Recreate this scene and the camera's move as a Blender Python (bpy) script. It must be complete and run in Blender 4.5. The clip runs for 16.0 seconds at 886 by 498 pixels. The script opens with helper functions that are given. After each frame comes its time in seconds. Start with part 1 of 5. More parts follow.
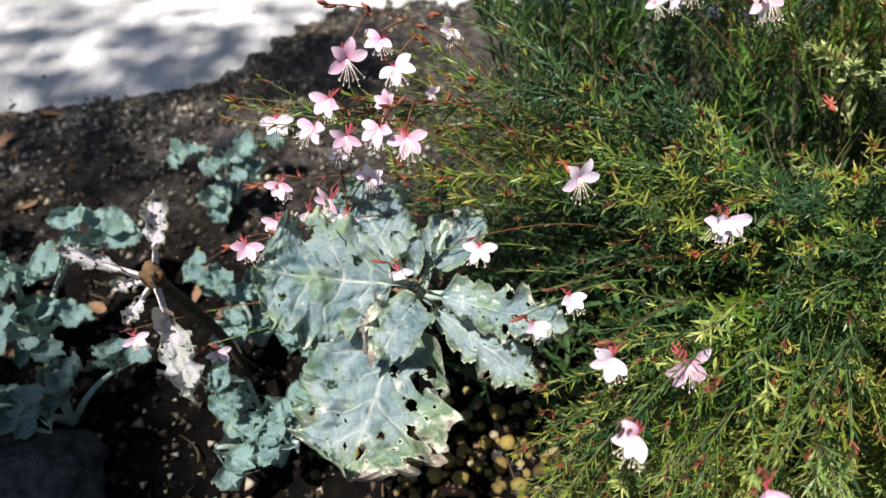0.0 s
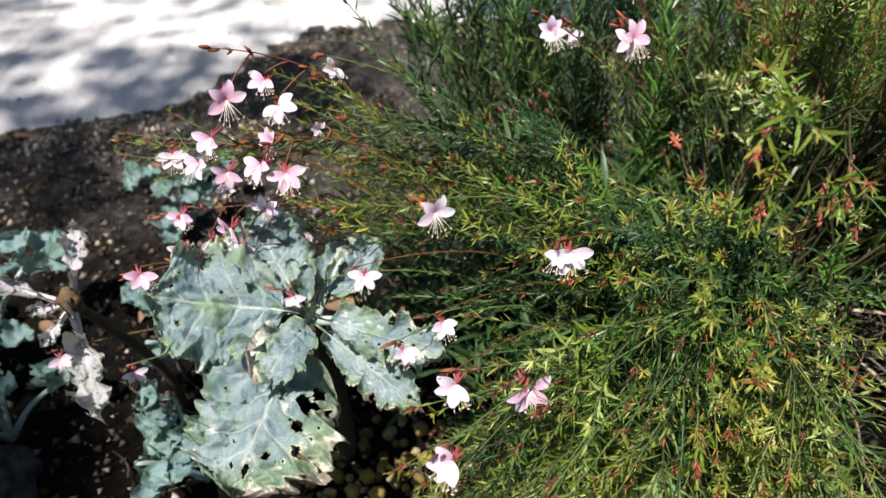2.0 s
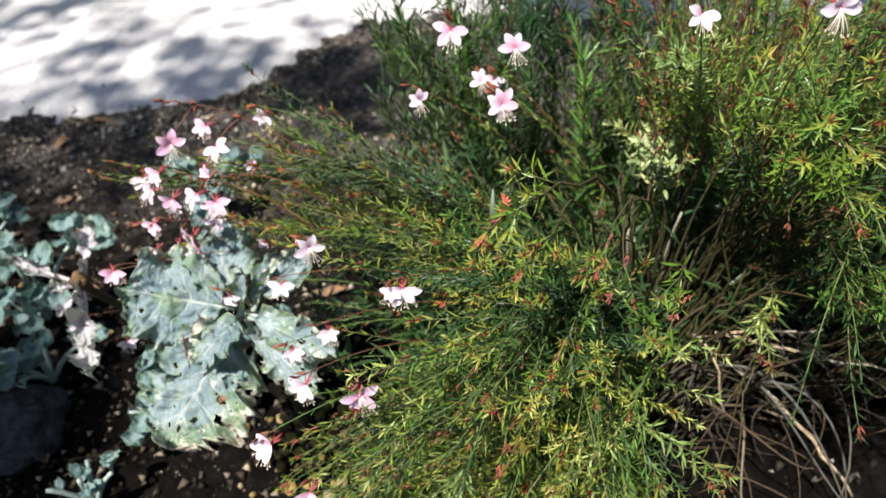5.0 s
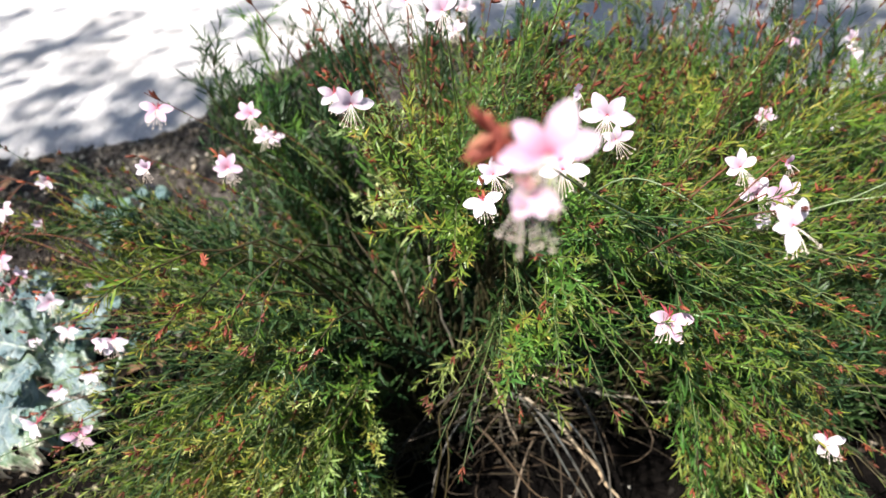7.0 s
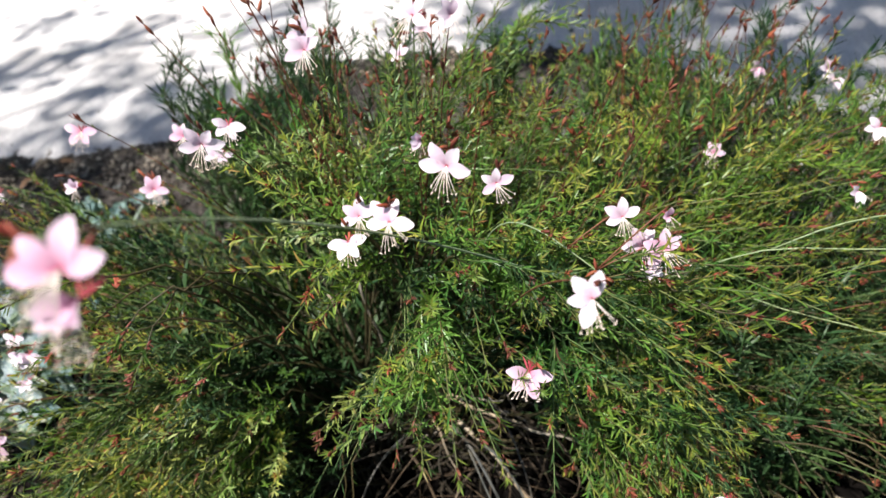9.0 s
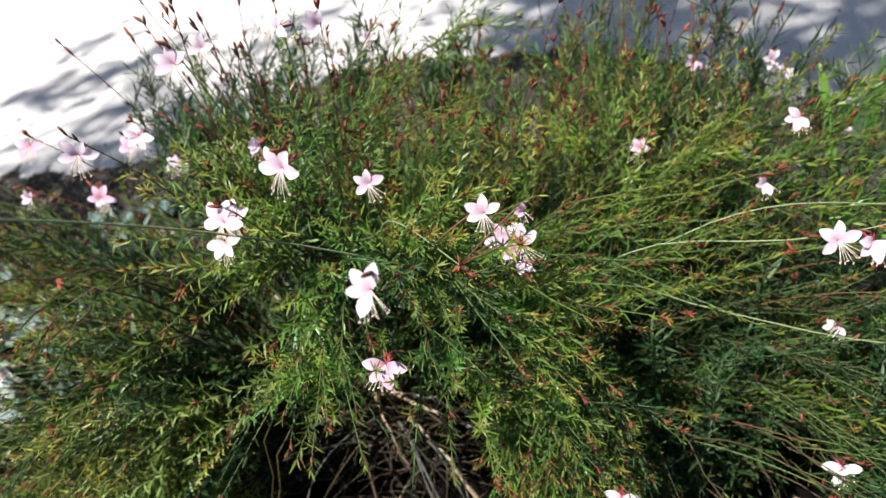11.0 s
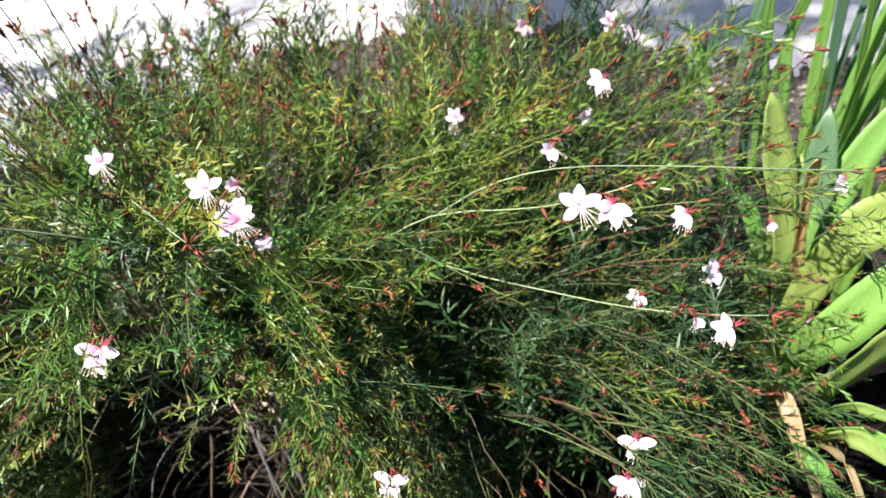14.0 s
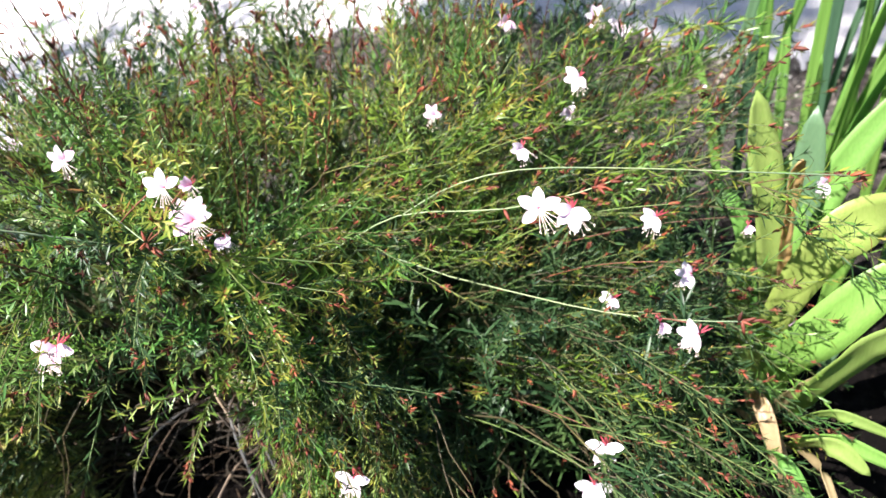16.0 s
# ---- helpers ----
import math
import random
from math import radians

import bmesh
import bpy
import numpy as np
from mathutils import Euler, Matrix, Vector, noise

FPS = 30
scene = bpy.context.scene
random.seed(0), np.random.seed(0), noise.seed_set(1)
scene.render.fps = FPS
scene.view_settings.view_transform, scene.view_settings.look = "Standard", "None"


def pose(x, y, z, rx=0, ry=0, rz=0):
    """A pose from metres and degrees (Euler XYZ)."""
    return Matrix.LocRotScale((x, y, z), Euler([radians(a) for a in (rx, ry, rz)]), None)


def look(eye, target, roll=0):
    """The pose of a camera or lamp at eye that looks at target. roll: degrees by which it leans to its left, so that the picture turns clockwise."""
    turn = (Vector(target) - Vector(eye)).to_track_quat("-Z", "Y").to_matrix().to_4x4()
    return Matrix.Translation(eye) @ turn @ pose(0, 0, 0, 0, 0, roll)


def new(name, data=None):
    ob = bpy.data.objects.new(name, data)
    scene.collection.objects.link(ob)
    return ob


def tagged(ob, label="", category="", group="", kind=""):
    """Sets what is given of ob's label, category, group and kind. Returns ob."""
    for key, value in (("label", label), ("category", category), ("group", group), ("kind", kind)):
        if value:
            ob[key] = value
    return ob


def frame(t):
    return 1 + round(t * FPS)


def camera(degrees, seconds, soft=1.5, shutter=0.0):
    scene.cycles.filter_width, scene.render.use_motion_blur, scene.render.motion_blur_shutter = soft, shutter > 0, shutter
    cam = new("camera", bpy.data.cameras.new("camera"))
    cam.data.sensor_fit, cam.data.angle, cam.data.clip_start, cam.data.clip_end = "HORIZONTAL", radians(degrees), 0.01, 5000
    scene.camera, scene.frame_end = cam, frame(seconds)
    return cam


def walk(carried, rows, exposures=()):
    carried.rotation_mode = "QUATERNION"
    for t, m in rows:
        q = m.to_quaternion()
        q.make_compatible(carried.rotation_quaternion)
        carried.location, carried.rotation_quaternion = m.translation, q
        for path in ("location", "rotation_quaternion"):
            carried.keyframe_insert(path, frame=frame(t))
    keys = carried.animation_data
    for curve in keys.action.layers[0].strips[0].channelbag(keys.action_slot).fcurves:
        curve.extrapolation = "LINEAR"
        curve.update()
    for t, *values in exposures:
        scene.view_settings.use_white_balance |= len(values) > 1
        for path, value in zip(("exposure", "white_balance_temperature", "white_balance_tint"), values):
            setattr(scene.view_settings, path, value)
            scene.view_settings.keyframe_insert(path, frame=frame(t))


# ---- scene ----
cam = camera(66.0, 16.0)
cam.data.dof.use_dof = True
cam.data.dof.focus_distance, cam.data.dof.aperture_fstop = 0.57, 6.0
PATH = [
    (0, (-0.035, 0.084, 0.761), (0.191, 1.597, -0.528), 3.4),
    (0.5, (-0.012, 0.083, 0.763), (0.199, 1.6, -0.523), 3.0),
    (1, (0.012, 0.074, 0.77), (0.205, 1.598, -0.51), 2.3),
    (1.5, (0.054, 0.064, 0.785), (0.236, 1.591, -0.493), 1.3),
    (2, (0.083, 0.061, 0.8), (0.27, 1.592, -0.474), 2.2),
    (2.5, (0.123, 0.061, 0.811), (0.261, 1.597, -0.463), 2.1),
    (3, (0.157, 0.071, 0.819), (0.194, 1.591, -0.481), 0.9),
    (3.2, (0.165, 0.073, 0.819), (0.14, 1.584, -0.493), 0.2),
    (5.3, (0.377, -0.007, 0.946), (0.213, 1.453, -0.411), -2.5),
    (5.5, (0.432, -0.01, 0.946), (0.218, 1.455, -0.398), -3.5),
    (6, (0.531, -0.021, 0.963), (0.261, 1.434, -0.383), -5.8),
    (6.5, (0.62, -0.012, 0.983), (0.33, 1.451, -0.349), -6.9),
    (7, (0.693, 0.016, 1.002), (0.404, 1.477, -0.334), -7.2),
    (7.5, (0.75, 0.024, 1.001), (0.437, 1.491, -0.322), -7.6),
    (8, (0.78, 0.037, 0.998), (0.413, 1.495, -0.322), -8.1),
    (8.5, (0.816, 0.055, 1.0), (0.406, 1.51, -0.31), -8.1),
    (8.7, (0.828, 0.065, 1.004), (0.404, 1.509, -0.313), -8.3),
    (10.8, (1.007, 0.092, 0.997), (0.385, 1.492, -0.289), -14.5),
    (11, (1.017, 0.091, 0.989), (0.396, 1.496, -0.291), -14.1),
    (11.5, (1.058, 0.107, 0.983), (0.432, 1.492, -0.317), -14.8),
    (12, (1.09, 0.127, 0.98), (0.487, 1.512, -0.33), -14.3),
    (12.5, (1.104, 0.138, 0.964), (0.499, 1.512, -0.356), -14.3),
    (13, (1.143, 0.146, 0.949), (0.504, 1.514, -0.362), -15.6),
    (13.5, (1.197, 0.153, 0.936), (0.567, 1.523, -0.378), -16.3),
    (14, (1.236, 0.161, 0.919), (0.586, 1.526, -0.39), -17.0),
    (14.5, (1.252, 0.174, 0.907), (0.586, 1.532, -0.402), -17.7),
    (15, (1.259, 0.187, 0.905), (0.582, 1.533, -0.41), -17.7),
    (15.5, (1.268, 0.189, 0.902), (0.581, 1.525, -0.417), -18.1),
    (16, (1.281, 0.186, 0.911), (0.581, 1.516, -0.41), -17.8),
]
walk(cam, [(t, look(eye, target, roll)) for t, eye, target, roll in PATH], [(0, 0.72, 6500, 10), (3, 0.74, 6500, 10), (5.5, 0.98, 6500, 10), (7, 1.06, 6500, 10), (8, 0.94, 6500, 10), (11, 0.8, 6480, 10),
     (12, 0.94, 6480, 9), (13, 0.96, 6450, 11), (14, 1.46, 6280, 16), (16, 1.7, 6280, 16)])

# ---- light ----
SUN_TO = Vector((-0.30, -0.34, 0.89)).normalized()
world = bpy.data.worlds.new("sky")
scene.world = world
world.use_nodes = True
sky = world.node_tree.nodes.new("ShaderNodeTexSky")
sky.sky_type, sky.sun_disc = "NISHITA", False
sky.sun_elevation = math.asin(SUN_TO.z)
sky.sun_rotation = math.atan2(SUN_TO.x, SUN_TO.y)
back = world.node_tree.nodes["Background"]
back.inputs["Strength"].default_value = 0.048
world.node_tree.links.new(sky.outputs[0], back.inputs[0])
sun_data = bpy.data.lights.new("sun", "SUN")
sun_data.energy, sun_data.angle, sun_data.color = 5.4, radians(0.55), (1.0, 0.932, 0.885)
sun = new("sun", sun_data)
sun.matrix_world = look(SUN_TO * 20, (0, 0, 0))

# ---- materials ----
class Nodes:
    """A node material under construction."""

    def __init__(self, name):
        self.mat = bpy.data.materials.new(name)
        self.mat.use_nodes = True
        self.tree = self.mat.node_tree
        self.bsdf = self.tree.nodes["Principled BSDF"]
        self.out = self.tree.nodes["Material Output"]

    def add(self, kind, **values):
        n = self.tree.nodes.new("ShaderNode" + kind)
        for key, value in values.items():
            n.inputs[key].default_value = value
        return n

    def link(self, a, b):
        self.tree.links.new(a, b)

    def noise(self, scale, detail=3.0, rough=0.6):
        n = self.add("TexNoise", Scale=scale, Detail=detail, Roughness=rough)
        c = self.add("TexCoord")
        self.link(c.outputs["Object"], n.inputs["Vector"])
        return n.outputs["Fac"]

    def ramp(self, fac, stops):
        r = self.tree.nodes.new("ShaderNodeValToRGB")
        e = r.color_ramp.elements
        while len(e) < len(stops):
            e.new(0.5)
        for el, (p, c) in zip(e, stops):
            el.position, el.color = p, (*c, 1)
        self.link(fac, r.inputs[0])
        return r.outputs[0]

    def mix(self, fac, a, b, blend="MIX"):
        m = self.tree.nodes.new("ShaderNodeMix")
        m.data_type, m.blend_type = "RGBA", blend
        for value, slot in ((fac, 0), (a, 6), (b, 7)):
            if isinstance(value, (int, float)):
                m.inputs[slot].default_value = value
            elif isinstance(value, tuple):
                m.inputs[slot].default_value = (*value, 1)
            else:
                self.link(value, m.inputs[slot])
        return m.outputs[2]

    def bump(self, height, strength, distance):
        b = self.add("Bump", Strength=strength, Distance=distance)
        self.link(height, b.inputs["Height"])
        self.link(b.outputs[0], self.bsdf.inputs["Normal"])

    def surface(self, colour, rough, translucent=0.0, spec=0.5):
        self.bsdf.inputs["Roughness"].default_value = rough
        self.bsdf.inputs["Specular IOR Level"].default_value = spec
        if isinstance(colour, tuple):
            self.bsdf.inputs["Base Color"].default_value = (*colour, 1)
        else:
            self.link(colour, self.bsdf.inputs["Base Color"])
        if translucent:
            t = self.add("BsdfTranslucent")
            m = self.add("MixShader", Fac=translucent)
            if isinstance(colour, tuple):
                t.inputs[0].default_value = (*colour, 1)
            else:
                self.link(colour, t.inputs[0])
            self.link(self.bsdf.outputs[0], m.inputs[1])
            self.link(t.outputs[0], m.inputs[2])
            self.link(m.outputs[0], self.out.inputs[0])
        return self.mat

    def island(self):
        return self.add("NewGeometry").outputs["Random Per Island"]

    def each(self):
        return self.add("ObjectInfo").outputs["Random"]


def foliage(name, stops, rough=0.5, translucent=0.3, grain=260.0, spec=0.28, vary=False):
    n = Nodes(name)
    c = n.ramp(n.island(), stops)
    spots = n.ramp(n.noise(grain, 2), [(0.3, (0.72, 0.72, 0.72)), (0.7, (1.15, 1.15, 1.15))])
    wide = n.ramp(n.noise(7.0, 2), [(0.35, (0.75, 0.85, 0.9)), (0.65, (1.2, 1.1, 0.9))])
    c = n.mix(1.0, n.mix(1.0, c, spots, "MULTIPLY"), wide, "MULTIPLY")
    if vary:
        tone = n.ramp(n.each(), [(0.0, (0.66, 0.8, 0.86)), (0.35, (0.9, 0.96, 0.98)), (0.7, (1.06, 1.03, 0.98)), (1.0, (1.24, 1.12, 0.95))])
        c = n.mix(1.0, c, tone, "MULTIPLY")
    return n.surface(c, rough, translucent, spec)


M_LEAF = foliage("gaura_leaf", [(0.0, (0.085, 0.175, 0.026)), (0.5, (0.118, 0.225, 0.032)), (1.0, (0.17, 0.275, 0.042))], translucent=0.3, rough=0.38, spec=0.5, vary=True)
# dark green leaf, deepened to paint shade into the bushes' inside and low parts
M_DARK_SHADE = foliage("gaura_dark_shade_leaf", [(0.0, (0.024, 0.058, 0.02)), (0.6, (0.04, 0.088, 0.03)), (1.0, (0.07, 0.125, 0.046))], translucent=0.2, rough=0.42, spec=0.3, vary=True)
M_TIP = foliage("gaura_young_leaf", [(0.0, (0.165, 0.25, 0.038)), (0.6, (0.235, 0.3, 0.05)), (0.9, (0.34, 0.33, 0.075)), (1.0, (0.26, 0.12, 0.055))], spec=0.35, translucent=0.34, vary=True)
# fresh yellow-green leaf, brightened to paint in sun on the front shoots
M_FRESH_LIT = foliage("gaura_fresh_sunlit_leaf", [(0.0, (0.27, 0.36, 0.075)), (0.5, (0.39, 0.46, 0.12)), (1.0, (0.54, 0.58, 0.23))], translucent=0.34, spec=0.4, vary=True)
M_GREEN = foliage("gaura_green_leaf", [(0.0, (0.09, 0.215, 0.04)), (0.5, (0.128, 0.275, 0.05)), (1.0, (0.18, 0.335, 0.065))], translucent=0.32, rough=0.38, spec=0.5, vary=True)
# pale waxy leaf, made brighter and yellower to paint in sunlight
M_PALE = foliage("gaura_waxy_sunlit_leaf", [(0.0, (0.2, 0.3, 0.09)), (0.5, (0.38, 0.46, 0.19)), (1.0, (0.55, 0.6, 0.34))], rough=0.36, translucent=0.25)
M_BUD = foliage("gaura_bud", [(0.0, (0.085, 0.024, 0.016)), (0.5, (0.155, 0.04, 0.026)), (1.0, (0.26, 0.08, 0.044))], rough=0.55, translucent=0.0, vary=True)
M_TUFT = foliage("gaura_bright_bud", [(0.0, (0.32, 0.07, 0.055)), (0.6, (0.46, 0.14, 0.105)), (1.0, (0.56, 0.25, 0.17))], rough=0.5, translucent=0.3)
M_STEM = foliage("gaura_stem", [(0.0, (0.035, 0.045, 0.018)), (0.5, (0.045, 0.045, 0.02)), (0.75, (0.065, 0.042, 0.022)), (1.0, (0.075, 0.034, 0.02))], rough=0.5, translucent=0.0)
M_SHOOT = foliage("gaura_green_shoot", [(0.0, (0.075, 0.125, 0.04)), (0.7, (0.11, 0.165, 0.055)), (1.0, (0.13, 0.09, 0.045))], rough=0.5, translucent=0.0)
M_WAND = foliage("gaura_flower_stalk", [(0.0, (0.2, 0.28, 0.15)), (1.0, (0.27, 0.34, 0.2))], rough=0.45, translucent=0.0)
M_RED = foliage("gaura_red_stalk", [(0.0, (0.08, 0.035, 0.022)), (1.0, (0.15, 0.06, 0.035))], rough=0.5, translucent=0.0)
M_WOOD = foliage("dry_stem", [(0.0, (0.016, 0.011, 0.007)), (0.5, (0.045, 0.032, 0.022)), (0.8, (0.1, 0.077, 0.056)), (1.0, (0.24, 0.2, 0.165))], rough=0.8, translucent=0.0, grain=120.0, vary=True)
M_CALYX = foliage("gaura_calyx", [(0.0, (0.3, 0.035, 0.06)), (1.0, (0.46, 0.1, 0.125))], rough=0.5, translucent=0.25)
M_STAMEN = foliage("gaura_stamen", [(0.0, (0.8, 0.72, 0.74)), (1.0, (0.86, 0.8, 0.78))], rough=0.6, translucent=0.2)


def petal_material(name, stops):
    n = Nodes(name)
    c = n.add("TexCoord")
    split = n.add("SeparateXYZ")
    n.link(c.outputs["Object"], split.inputs[0])
    scaled = n.add("Math")
    scaled.operation = "MULTIPLY"
    scaled.inputs[1].default_value = 60.0
    n.link(split.outputs["Y"], scaled.inputs[0])
    along = n.ramp(scaled.outputs[0], stops)
    tone = n.ramp(n.each(), [(0.0, (0.95, 0.8, 0.9)), (0.5, (1.0, 0.96, 0.99)), (1.0, (1.04, 1.04, 1.06))])
    col = n.mix(1.0, along, tone, "MULTIPLY")
    n.bump(n.noise(900.0, 2), 0.25, 0.0006)
    return n.surface(col, 0.55, 0.38, 0.3)


M_PETAL = petal_material("gaura_petal", [(0.03, (0.78, 0.34, 0.46)), (0.14, (0.85, 0.62, 0.72)), (0.4, (0.88, 0.77, 0.85)), (0.95, (0.9, 0.85, 0.91))])
M_PETAL_PINK = petal_material("gaura_pink_petal", [(0.03, (0.7, 0.2, 0.33)), (0.25, (0.81, 0.48, 0.61)), (0.6, (0.85, 0.61, 0.74)), (0.95, (0.88, 0.71, 0.82))])


def kale_material(name, blade, pale, green, bleach, translucent=0.2, rim=0.8):
    """Waxy blade with a green, bleached and browned margin."""
    n = Nodes(name)
    at = n.add("Attribute")
    at.attribute_name = "rim"

    def edge(scale, weight, lo, hi, top=1.0):
        wob = n.add("Math")
        wob.operation = "MULTIPLY_ADD"
        wob.inputs[1].default_value = weight
        n.link(n.noise(scale, 4, 0.7), wob.inputs[0])
        n.link(at.outputs["Fac"], wob.inputs[2])
        return n.ramp(wob.outputs[0], [(0.0, (0, 0, 0)), (lo, (0, 0, 0)), (hi, (top, top, top))])

    c = n.mix(n.ramp(n.noise(22.0, 5, 0.65), [(0.38, (0, 0, 0)), (0.62, (1, 1, 1))]), blade, pale)
    vein = n.add("Attribute")
    vein.attribute_name = "vein"
    c = n.mix(n.ramp(vein.outputs["Fac"], [(0.1, (0, 0, 0)), (0.9, (0.42, 0.42, 0.42))]), c, n.mix(0.5, pale, bleach))
    c = n.mix(edge(60.0, 0.8, 0.6, 0.86, 0.75), c, green)
    c = n.mix(edge(26.0, 0.8, 0.84, 0.95, rim), c, bleach)
    c = n.mix(n.ramp(n.noise(31.0, 5, 0.7), [(0.6, (0, 0, 0)), (0.68, (0.8, 0.8, 0.8))]), c, bleach)
    c = n.mix(n.ramp(n.noise(17.0, 5, 0.7), [(0.55, (0, 0, 0)), (0.66, (0.6, 0.6, 0.6))]), c, green)
    c = n.mix(edge(47.0, 0.8, 0.96, 0.995, 0.75), c, (0.22, 0.15, 0.13))
    c = n.mix(n.ramp(n.noise(105.0, 3, 0.7), [(0.66, (0, 0, 0)), (0.71, (0.8, 0.8, 0.8))]), c, (0.12, 0.13, 0.09))
    c = n.mix(1.0, c, n.ramp(n.noise(420.0, 3), [(0.3, (0.8, 0.8, 0.8)), (0.7, (1.12, 1.12, 1.12))]), "MULTIPLY")
    n.bump(n.noise(95.0, 6, 0.7), 0.9, 0.005)
    return n.surface(c, 0.4, translucent)


M_KALE = kale_material("kale_leaf", (0.12, 0.2, 0.22), (0.31, 0.39, 0.4), (0.2, 0.3, 0.13), (0.84, 0.83, 0.68))
M_KALE_DARK = kale_material("kale_small_leaf", (0.12, 0.21, 0.215), (0.22, 0.33, 0.32), (0.17, 0.29, 0.2), (0.4, 0.5, 0.42), rim=0.5)
M_KALE_DRY = kale_material("kale_dry_leaf", (0.36, 0.36, 0.37), (0.55, 0.52, 0.57), (0.31, 0.36, 0.27), (0.5, 0.42, 0.33))
M_RIB = foliage("kale_rib", [(0.0, (0.34, 0.44, 0.42)), (1.0, (0.42, 0.51, 0.48))], translucent=0.1)
M_RIB_DRY = foliage("kale_dry_rib", [(0.0, (0.66, 0.6, 0.68)), (1.0, (0.74, 0.68, 0.76))], translucent=0.1)
M_STUB = foliage("kale_stub", [(0.0, (0.075, 0.046, 0.024)), (1.0, (0.13, 0.085, 0.045))], rough=0.8, translucent=0.0)


def blade_material(name, a, b, dry):
    n = Nodes(name)
    c = n.add("TexCoord")
    m = n.add("Mapping", Scale=(420.0, 420.0, 3.0))
    t = n.add("TexNoise", Scale=1.0, Detail=2.0)
    n.link(c.outputs["Object"], m.inputs[0])
    n.link(m.outputs[0], t.inputs["Vector"])
    col = n.mix(t.outputs["Fac"], a, b)
    tone = n.ramp(n.each(), [(0.0, (0.72, 0.85, 0.8)), (0.5, (1, 1, 1)), (1.0, (1.2, 1.12, 0.9))])
    col = n.mix(1.0, col, tone, "MULTIPLY")
    col = n.mix(n.ramp(n.noise(26.0, 4, 0.7), [(0.7, (0, 0, 0)), (0.78, (1, 1, 1))]), col, dry)
    n.bump(t.outputs["Fac"], 0.3, 0.001)
    return n.surface(col, 0.38, 0.5)


M_IRIS = blade_material("iris_blade", (0.19, 0.4, 0.08), (0.31, 0.55, 0.13), (0.4, 0.46, 0.13))
M_BROAD = blade_material("broad_blade", (0.28, 0.42, 0.09), (0.42, 0.52, 0.15), (0.56, 0.56, 0.26))
M_BLUE = blade_material("blue_blade", (0.12, 0.25, 0.14), (0.18, 0.32, 0.18), (0.25, 0.32, 0.15))
M_STRAW = blade_material("straw_blade", (0.45, 0.33, 0.16), (0.55, 0.43, 0.24), (0.3, 0.18, 0.08))


def soil_material():
    """Dark soil, near black with painted-in shade of the plants, dusty and gritty towards the pavement."""
    n = Nodes("soil")
    grain = n.noise(38.0, 8, 0.72)
    # dark soil colour, lowered further to hold the shade under the plants
    shade_dark = n.ramp(grain, [(0.3, (0.0026, 0.0022, 0.0018)), (0.5, (0.0065, 0.0052, 0.0043)), (0.66, (0.018, 0.0145, 0.0115)), (0.8, (0.1, 0.08, 0.062))])
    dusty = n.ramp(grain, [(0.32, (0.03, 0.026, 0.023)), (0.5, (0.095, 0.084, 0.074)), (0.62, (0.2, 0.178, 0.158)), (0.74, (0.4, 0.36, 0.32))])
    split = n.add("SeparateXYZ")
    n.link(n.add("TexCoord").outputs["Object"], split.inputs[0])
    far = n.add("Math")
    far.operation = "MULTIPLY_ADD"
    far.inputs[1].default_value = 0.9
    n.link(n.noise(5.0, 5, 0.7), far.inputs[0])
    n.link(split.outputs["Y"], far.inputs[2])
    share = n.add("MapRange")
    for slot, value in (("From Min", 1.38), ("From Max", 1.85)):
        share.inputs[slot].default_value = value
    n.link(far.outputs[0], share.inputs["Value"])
    c = n.mix(share.outputs[0], shade_dark, dusty)
    n.bump(n.noise(90.0, 8, 0.75), 1.0, 0.02)
    return n.surface(c, 0.95, 0.0, 0.08)


def pavement_material():
    n = Nodes("pavement")
    c = n.ramp(n.noise(140.0, 6, 0.75), [(0.3, (0.4, 0.395, 0.39)), (0.5, (0.6, 0.595, 0.59)), (0.7, (0.76, 0.75, 0.74))])
    c = n.mix(n.ramp(n.noise(3.0, 4), [(0.35, (0, 0, 0)), (0.7, (1, 1, 1))]), c, n.mix(1.0, c, (0.82, 0.8, 0.77), "MULTIPLY"))
    c = n.mix(n.ramp(n.noise(55.0, 5, 0.8), [(0.56, (0, 0, 0)), (0.72, (0.5, 0.5, 0.5))]), c, (0.2, 0.185, 0.17))
    n.bump(n.noise(220.0, 5, 0.7), 0.45, 0.005)
    return n.surface(c, 0.9)


M_SOIL, M_PAVE = soil_material(), pavement_material()


def stone_material(name, stops, scale=60.0, relief=0.003, low=0.6, high=1.25):
    n = Nodes(name)
    c = n.ramp(n.each(), stops)
    c = n.mix(1.0, c, n.ramp(n.noise(scale, 5, 0.7), [(0.35, (low, low, low)), (0.65, (high, high, high))]), "MULTIPLY")
    n.bump(n.noise(scale * 2, 5, 0.7), 0.6, relief)
    return n.surface(c, 0.75, 0.0, 0.25)


M_PEBBLE = stone_material("pebble", [(0.0, (0.09, 0.065, 0.03)), (0.35, (0.22, 0.16, 0.05)), (0.75, (0.34, 0.25, 0.07)), (1.0, (0.4, 0.33, 0.2))])
M_ROCK = stone_material("rock", [(0.0, (0.06, 0.064, 0.074)), (1.0, (0.08, 0.08, 0.09))], 4.0, 0.03, 0.15, 1.3)
M_LITTER = foliage("dead_leaf", [(0.0, (0.12, 0.06, 0.04)), (0.6, (0.22, 0.13, 0.08)), (1.0, (0.36, 0.27, 0.17))], rough=0.8, translucent=0.1)
M_BARK = stone_material("bark", [(0.0, (0.11, 0.085, 0.065)), (1.0, (0.13, 0.1, 0.075))], 30.0)
